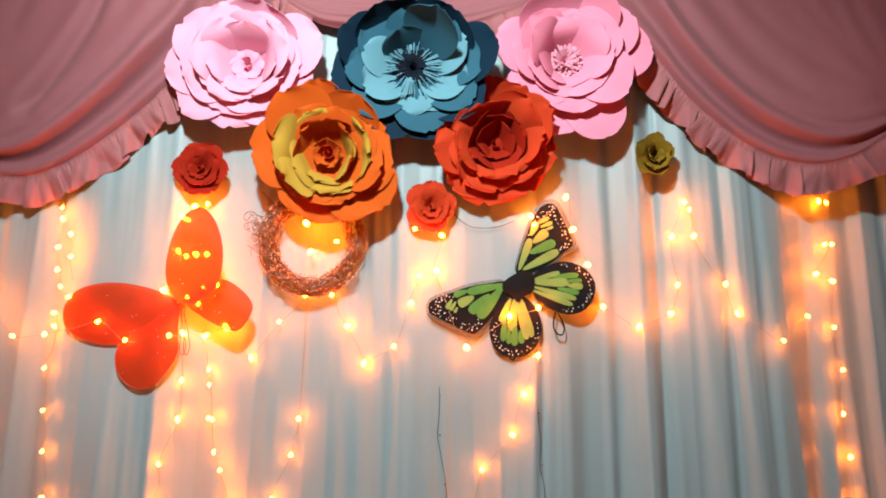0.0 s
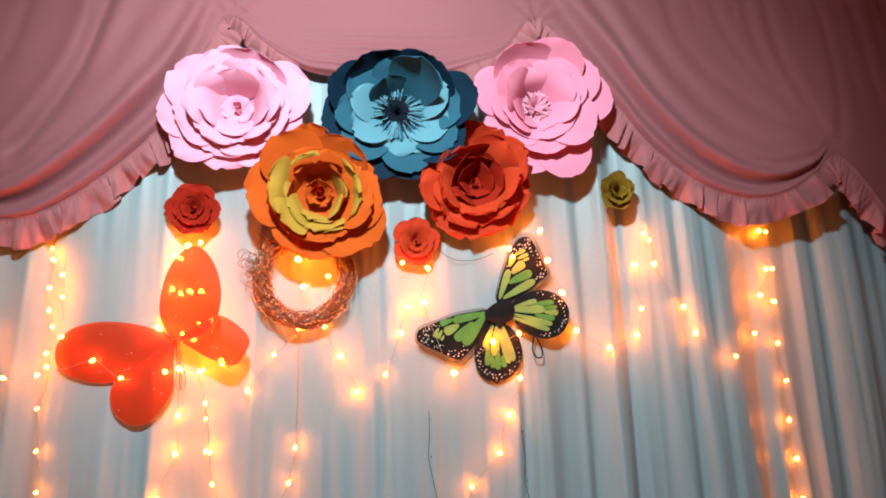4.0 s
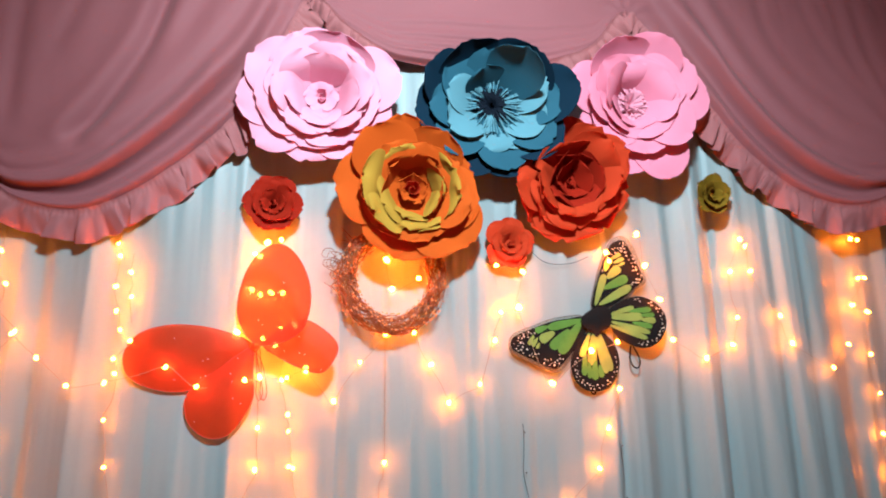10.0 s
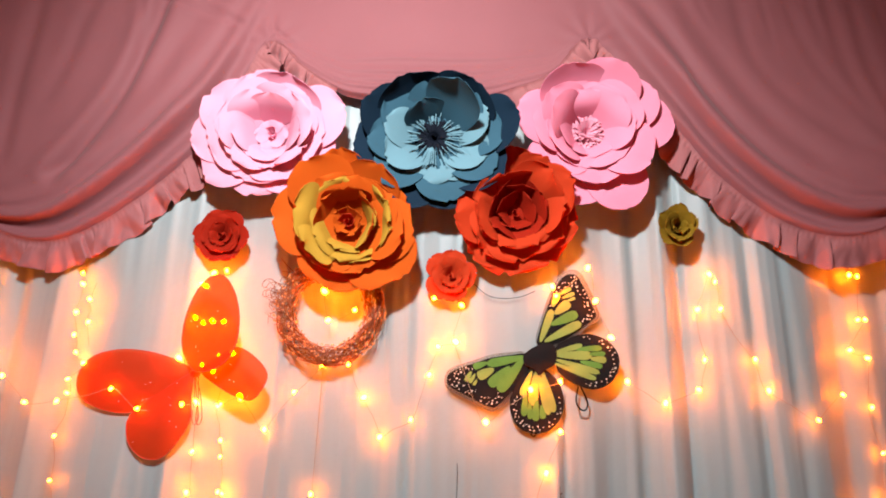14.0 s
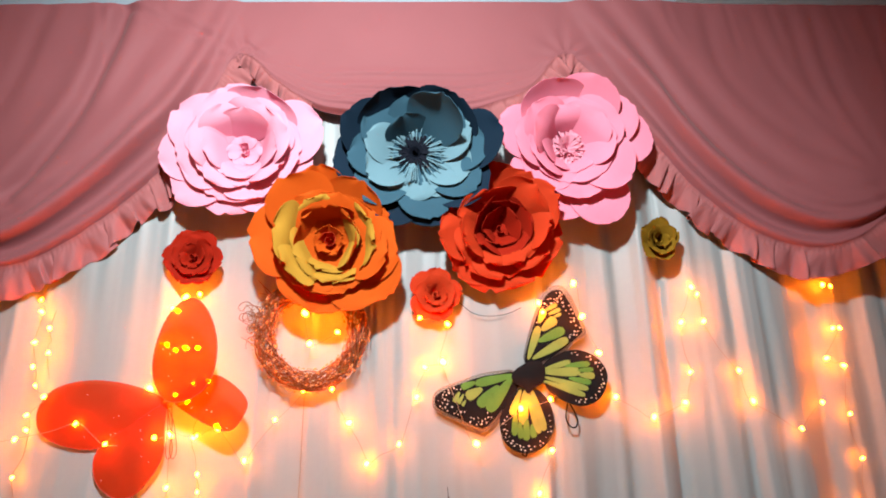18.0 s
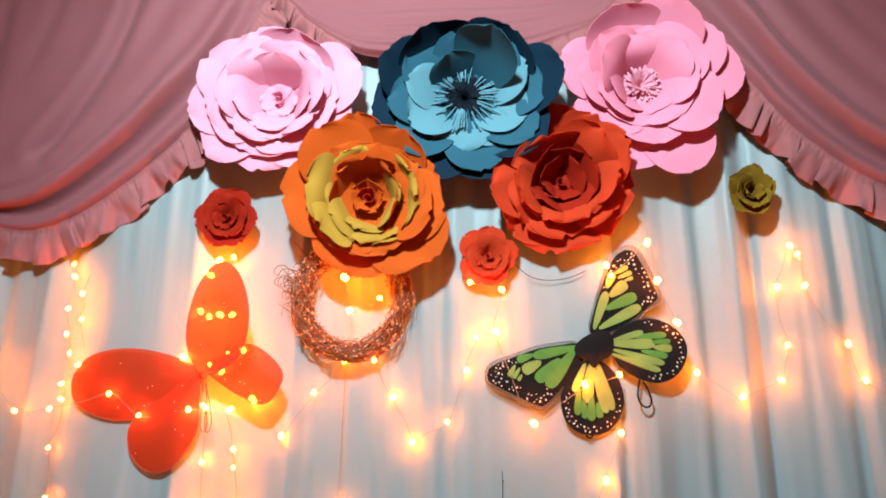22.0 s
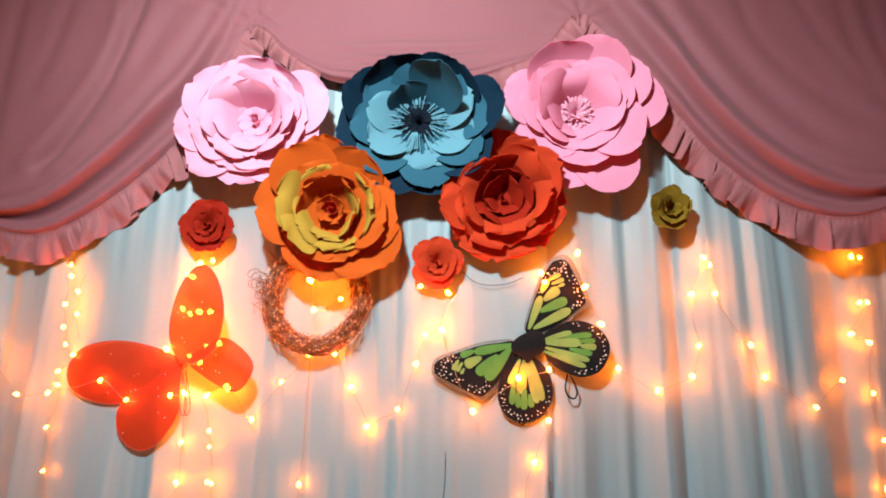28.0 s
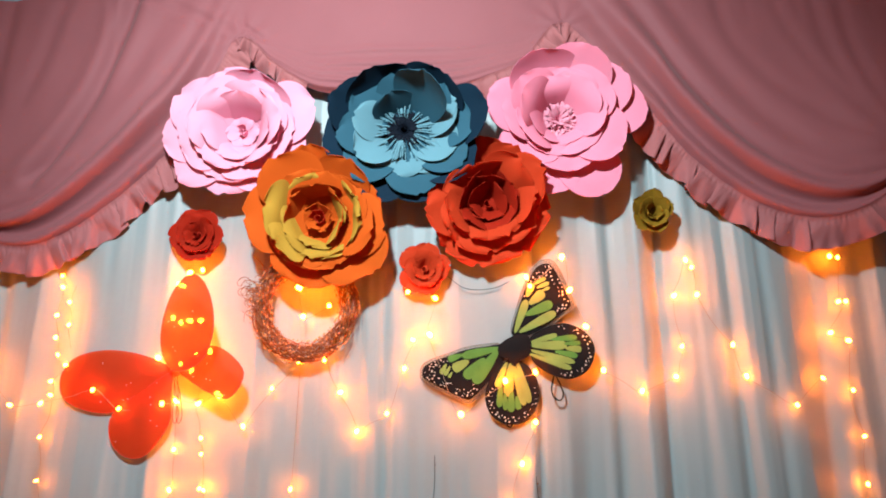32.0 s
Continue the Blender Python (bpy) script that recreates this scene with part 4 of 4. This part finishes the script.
DOT = bpy.data.meshes.new("dot")
dv = [(math.cos(a), math.sin(a), h) for h in (0, 0.6) for a in [i * math.pi / 4 for i in range(8)]] + [(0, 0, 1)]
DOT.from_pydata(dv, [], [(i, (i + 1) % 8, 8 + (i + 1) % 8, 8 + i) for i in range(8)] + [(8 + i, 8 + (i + 1) % 8, 16) for i in range(8)])
DOT.materials.append(M_DOT)
rnd = random.Random(8)
for depth, (nm, pts) in enumerate(WING.items()):
    out = spline(pts, 6, True)
    lift = 0.002 + 0.0030 * depth
    w = mesh_ob(nm, *slab(out, 0.004, 0.0016, 4), M_BLACK, wings)
    w.matrix_basis = pose(0, 0, lift)
    if nm in FILM:
        edge = spline(FILM[nm], 6, True)
        film = mesh_ob("film_edge", *slab(edge, 0.003, 0.0006, 4), M_FILM, w, "clear glittered film edge")
        film.matrix_basis = pose(0, 0, -0.0012)
    else:
        edge = out
    rim = np.c_[edge, np.zeros(len(edge))]
    mesh_ob("wire_rim", *tube(np.r_[rim, rim[:1]], 0.0010, 5), M_SILVER if depth < 2 else M_BLACK, w)
    for (p, q, wd, kind) in CELLS[nm]:
        p, q = np.array(p), np.array(q)
        d = q - p
        nrm = np.array([-d[1], d[0]]) / np.linalg.norm(d)
        prof = [(-0.02, 0.16), (0.25, 0.38), (0.65, 0.53), (0.90, 0.51), (1.03, 0.24)]
        wd *= 0.92
        ol = [p + d * s + nrm * wd * h for s, h in prof] + [p + d * s - nrm * wd * h for s, h in prof[::-1]]
        c = mesh_ob("cell", *slab(spline(ol, 4, True), 0.0004, 0.0010, 2), M_LIME if kind else M_GREEN, w)
        c.matrix_basis = pose(0, 0, 0.0050)
    cm, placed, tries = out.mean(0), [], 0
    while len(placed) < (34, 38, 30, 26)[depth] and tries < 4000:
        tries += 1
        i = rnd.randrange(len(out))
        far = np.linalg.norm(out[i]) > (0.13, 0.13, 0.11, 0.13)[depth]
        s = rnd.uniform(0.78, 0.93) if depth > 1 else rnd.uniform(0.66, 0.93)
        c = cm + (out[i] - cm) * s
        if not far or not inside(c, out) or any(np.linalg.norm(c - o) < 0.0068 for o in placed):
            continue
        if any(abs(np.dot(c - np.array(p), np.array([-(q[1] - p[1]), q[0] - p[0]])) / math.dist(p, q)) < wd * 0.55 and -0.05 < np.dot(c - np.array(p), np.array(q) - np.array(p)) / math.dist(p, q) ** 2 < 1.08 for p, q, wd, k in CELLS[nm]):
            continue
        placed.append(c)
        r = rnd.uniform(0.0010, 0.0021)
        share("dot", DOT, w, pose(c[0], c[1], 0.0040, 0, 0, rnd.uniform(0, 180)) @ Matrix.Diagonal((r * rnd.uniform(1, 1.5), r, 0.0022, 1)))
out = spline([(-0.036, 0.005), (-0.013, 0.026), (0.02, 0.038), (0.044, 0.031), (0.049, 0.005), (0.041, -0.017), (0.022, -0.027), (0.003, -0.043), (-0.010, -0.027), (-0.031, -0.016)], 5, True)
body = mesh_ob("body", *slab(out, 0.006, 0.010, 6), M_BLACK, wings, "black felt middle")
body.matrix_basis = pose(0, 0, 0.012)
mesh_ob("elastic_loop", *tube(spline([(0.103, -0.068, 0.004), (0.096, -0.101, 0.008), (0.103, -0.122, 0.008), (0.118, -0.127, 0.006), (0.125, -0.111, 0.006), (0.118, -0.088, 0.006), (0.109, -0.070, 0.004)], 6), 0.0022, 6), M_BLACK, wings)
mesh_ob("elastic_loop", *tube(spline([(-0.016, -0.180, 0.004), (-0.018, -0.188, 0.008), (-0.010, -0.192, 0.008), (-0.004, -0.184, 0.004)], 5), 0.002, 6), M_BLACK, wings)

# ---- red net fairy wings ----
fairy = empty("fairy_wings", on_wall(-0.692, 1.824, 1.609), "sheer red-orange net fairy wings with lights glowing through", "fairy wings")
NET = {
    "side_wing": [(0.0, 0.0), (-0.05, 0.030), (-0.13, 0.052), (-0.21, 0.055), (-0.275, 0.035), (-0.305, -0.010), (-0.295, -0.062), (-0.24, -0.095), (-0.16, -0.104), (-0.08, -0.070), (-0.02, -0.025)],
    "lower_wing": [(-0.005, -0.005), (-0.06, -0.035), (-0.13, -0.085), (-0.160, -0.125), (-0.150, -0.180), (-0.110, -0.215), (-0.060, -0.212), (-0.020, -0.165), (0.000, -0.120), (-0.002, -0.06)],
    "upper_wing": [(0.005, 0.004), (-0.028, 0.060), (-0.030, 0.130), (-0.008, 0.205), (0.030, 0.245), (0.066, 0.235), (0.096, 0.180), (0.108, 0.110), (0.095, 0.040), (0.055, 0.005)],
    "small_wing": [(0.02, 0.004), (0.06, 0.040), (0.105, 0.062), (0.150, 0.040), (0.185, 0.000), (0.180, -0.035), (0.150, -0.070), (0.100, -0.055), (0.05, -0.025)],
}
for depth, (nm, pts) in enumerate(NET.items()):
    out = spline(pts, 7, True)
    w = mesh_ob(nm, *slab(out, 0.010, 0.0008, 5), M_RED_NET, fairy)
    w.matrix_basis = pose(0, 0, (0.004, 0.007, 0.030, 0.014)[depth], 0, (0, 0, -30, -12)[depth], 0) @ Matrix.Diagonal(((1, 1, 1.5, 1.12)[depth], 1, 1, 1))
    rim = np.c_[out, np.zeros(len(out))]
    mesh_ob("wire_rim", *tube(np.r_[rim, rim[:1]], 0.0012, 5), M_WIRE_RED, w)
mesh_ob("knot", *slab(spline([(-0.012, 0.0), (0.0, 0.014), (0.014, 0.004), (0.008, -0.012), (-0.008, -0.012)], 4, True), 0.010, 0.010, 4), M_WIRE_RED, fairy, "dark red gathered knot")
for dx in (0.0, 0.010):
    mesh_ob("elastic_loop", *tube(spline([(0.004 + dx, -0.008, 0.012), (0.008 + dx, -0.06, 0.010), (0.006 + dx, -0.115, 0.008), (0.014 + dx, -0.132, 0.008), (0.022 + dx, -0.110, 0.010), (0.012 + dx, -0.05, 0.012), (0.004, -0.008, 0.014)], 6), 0.0011, 5), M_WIRE_RED, fairy)

rnd = random.Random(21)
for depth, (nm, pts) in enumerate(NET.items()):
    out = spline(pts, 7, True)
    for k in range(6):
        c = out.mean(0) + (out[rnd.randrange(len(out))] - out.mean(0)) * rnd.uniform(0.3, 0.9)
        share("glitter", DOT, fairy, (pose(c[0], c[1], 0.016) if depth < 2 else pose(0, 0, 0.042, 0, (-30, -12)[depth - 2], 0) @ pose(c[0] * 1.2, c[1], 0)) @ Matrix.Diagonal((0.0012, 0.0012, 0.0010, 1)))
tagged(mesh_ob("loose_wire", *tube(spline([(0.03, 1.822, 1.850), (0.062, 1.822, 1.822), (0.10, 1.820, 1.812), (0.15, 1.818, 1.816), (0.19, 1.816, 1.832)], 6), 0.0008, 5), M_BLACK), "thin black loose wire on the white curtain", "wire")

# ---- fairy lights ----
BULB = bpy.data.meshes.new("bulb")
prof = [(0.0, 0.0066), (0.0032, 0.0057), (0.0047, 0.0034), (0.0050, 0.0), (0.0045, -0.0038), (0.0028, -0.0060)]
bv = [(0, 0, prof[0][1])] + [(r * math.cos(i * math.pi / 4), r * math.sin(i * math.pi / 4), z) for r, z in prof[1:] for i in range(8)]
bf = [(0, 1 + i, 1 + (i + 1) % 8) for i in range(8)] + [(1 + k * 8 + i, 1 + (k + 1) * 8 + i, 1 + (k + 1) * 8 + (i + 1) % 8, 1 + k * 8 + (i + 1) % 8) for k in range(4) for i in range(8)] + [tuple(33 + i for i in range(8))]
BULB.from_pydata(bv, [], bf)
BULB.materials.append(M_BULB)
BULB_OFF = BULB.copy()
BULB_OFF.materials.clear()
BULB_OFF.materials.append(M_DEAD)


def light_string(points, label, y=1.842, lit=True, seed=0, slack=0.006, ends=(), size=0.84):
    """A thin cable from bulb to bulb, each bulb on a short stalk."""
    r = random.Random(seed)
    s = empty("fairy_lights", Matrix(), label, "string lights", "warm string lights")
    way = [np.array([x, min(y, curtain_face(x, z) - (0.029 if lit else 0.010)) + r.uniform(-0.004, 0.004), z]) for x, z in points]
    path = [np.array([ends[0][0], y + 0.008, ends[0][1]])] if ends else []
    for i, p in enumerate(way):
        path.append(p + np.array([r.uniform(-0.006, 0.006), 0.006, r.uniform(-0.004, 0.004)]))
        if i + 1 < len(way):
            path.append((p + way[i + 1]) / 2 + np.array([r.uniform(-slack, slack), 0.008, -abs(r.uniform(0, slack))]))
    if len(ends) > 1:
        path.append(np.array([ends[1][0], y + 0.008, ends[1][1]]))
    mesh_ob("cable", *tube(spline(path, 5), 0.0006 if lit else 0.0009, 4), M_CABLE if lit else M_CABLE_DARK, s)
    for p in way:
        q = Euler((r.uniform(-1.2, 1.2), r.uniform(-1.2, 1.2), 0)).to_matrix().to_4x4()
        share("bulb", BULB if lit else BULB_OFF, s, Matrix.Translation(p) @ q @ Matrix.Scale((1.1 if lit else 0.5) * size * r.uniform(0.82, 1.18), 4))
    return s


light_string([(-1.287, 1.851), (-1.312, 1.812), (-1.272, 1.770), (-1.287, 1.714), (-1.243, 1.656), (-1.304, 1.589), (-1.307, 1.509), (-1.284, 1.399), (-1.300, 1.300), (-1.290, 1.200), (-1.300, 1.090)],
             "warm white fairy lights hanging down the white curtain", seed=1, size=0.68, ends=((-1.29, 1.93), (-1.295, 1.0)))
light_string([(-1.022, 1.868), (-1.016, 1.837), (-1.020, 1.760), (-1.016, 1.700), (-1.006, 1.655), (-0.982, 1.628), (-1.018, 1.586), (-1.012, 1.551), (-1.033, 1.444), (-1.026, 1.337), (-1.018, 1.235), (-1.007, 1.124), (-1.010, 1.020)],
             "warm white fairy lights hanging down the white curtain", seed=2, size=0.68, ends=((-1.02, 1.93), (-1.0, 0.9)))
light_string([(-0.986, 1.794), (-0.983, 1.734)], "short strand of dim warm fairy lights", seed=3, size=0.68, ends=((-0.99, 1.87), (-0.985, 1.63)))
light_string([(-1.243, 1.650), (-1.185, 1.592), (-1.117, 1.526), (-1.033, 1.530), (-0.896, 1.563), (-0.824, 1.515), (-0.712, 1.527), (-0.677, 1.535), (-0.612, 1.529), (-0.566, 1.552)],
             "warm white fairy lights draped across the red net wings", 1.804, seed=4)
light_string([(-0.663, 1.869), (-0.629, 1.876), (-0.693, 1.840), (-0.681, 1.834), (-0.700, 1.749), (-0.679, 1.736), (-0.652, 1.740), (-0.624, 1.740)], "bright cluster of fairy lights behind the red net wings", 1.808, seed=5, size=1.0)
light_string([(-0.733, 1.644), (-0.671, 1.627), (-0.640, 1.610), (-0.627, 1.651), (-0.593, 1.659)], "bright cluster of fairy lights behind the red net wings", 1.808, seed=6, size=1.0)
light_string([(-0.625, 1.525), (-0.609, 1.440), (-0.608, 1.400), (-0.606, 1.316), (-0.596, 1.312), (-0.588, 1.231), (-0.568, 1.187), (-0.547, 1.112), (-0.540, 1.100), (-0.530, 1.030)],
             "warm white fairy lights hanging down the white curtain", seed=7, size=0.68, ends=((-0.62, 1.6), (-0.52, 0.9)))
light_string([(-0.677, 1.530), (-0.682, 1.411), (-0.687, 1.312), (-0.727, 1.201), (-0.730, 1.103)], "warm white fairy lights hanging down the white curtain", seed=8, ends=((-0.69, 1.59), (-0.735, 0.9)))
light_string([(-0.566, 1.545), (-0.498, 1.469), (-0.431, 1.563), (-0.364, 1.632), (-0.293, 1.634), (-0.250, 1.552), (-0.206, 1.455), (-0.127, 1.499), (-0.083, 1.610), (-0.062, 1.683), (-0.017, 1.694)],
             "warm white fairy lights looping under the twig wreath", seed=9)
light_string([(-0.336, 1.838), (-0.362, 1.822), (-0.349, 1.746), (-0.280, 1.773)], "bright fairy lights inside the twig wreath", 1.800, seed=10, size=1.1)
light_string([(-0.373, 1.314), (-0.391, 1.223), (-0.436, 1.114), (-0.450, 1.020)], "warm white fairy lights hanging down the white curtain", seed=11, ends=((-0.365, 1.62), (-0.46, 0.9)))
light_string([(-0.074, 1.805), (-0.003, 1.788), (-0.017, 1.694), (0.060, 1.496), (0.172, 1.577), (0.247, 1.598)], "warm white fairy lights passing over the butterfly wings", 1.790, seed=12, size=1.05)
light_string([(0.232, 1.839), (0.241, 1.816), (0.325, 1.890), (0.341, 1.803), (0.378, 1.710)], "bright fairy lights round the upper butterfly wing", 1.792, seed=18, size=1.05)
light_string([(0.421, 1.602), (0.513, 1.550), (0.602, 1.585), (0.621, 1.660), (0.610, 1.789), (0.643, 1.880), (0.655, 1.860), (0.664, 1.789), (0.741, 1.661), (0.766, 1.584), (0.874, 1.514), (0.960, 1.578)],
             "warm white fairy lights zigzagging over the white curtain", seed=13)
light_string([(0.244, 1.476), (0.208, 1.378), (0.176, 1.278), (0.100, 1.189), (0.067, 1.071), (0.050, 0.980)], "warm white fairy lights hanging down the white curtain", seed=14, ends=((0.247, 1.59), (0.04, 0.9)))
light_string([(1.015, 1.887), (1.031, 1.882), (1.022, 1.769), (1.038, 1.769), (0.996, 1.691), (1.031, 1.670), (1.030, 1.548), (1.044, 1.438), (1.037, 1.326), (1.052, 1.216), (1.057, 1.106), (1.050, 1.000)],
             "warm white fairy lights hanging below the pink swag", seed=15, size=0.78, ends=((1.02, 1.96), (1.05, 0.9)))
light_string([(-0.008, 1.372), (-0.008, 1.272), (0.004, 1.150), (0.010, 1.050)], "unlit fairy light strand on the white curtain", 1.834, False, 16, 0.004, ((-0.010, 1.405), (0.015, 0.9)))
light_string([(0.245, 1.330), (0.252, 1.200), (0.262, 1.115)], "unlit fairy light strand bunched on the white curtain", 1.834, False, 17, 0.004, ((0.243, 1.46), (0.266, 1.10)))

# ---- flood lamp that lights the backdrop, hung from the ceiling before it ----
lamp = empty("flood_lamp", Matrix.Translation((LAMP[0], LAMP[1] - 0.06, 3.00)), "white flood lamp on a short stem hung before the backdrop", "lamp")
drop = LAMP[2] - 3.00
mesh_ob("stem", *tube([(0, 0, 0.0), (0, 0, drop / 3), (0, 0, drop / 1.5), (0, 0, drop + 0.02)], 0.008, 10), M_BATTEN, lamp)
mesh_ob("housing", *tube([(0, -0.05, drop + 0.01), (0, -0.03, drop + 0.006), (0, 0.0, drop + 0.002), (0, 0.015, drop)], 0.03, 16, 1.35), M_BATTEN, lamp)
mesh_ob("ceiling_rose", *tube([(0, 0, 0.0), (0, 0, -0.008), (0, 0, -0.016), (0, 0, -0.02)], 0.035, 16, 0.8), M_BATTEN, lamp)
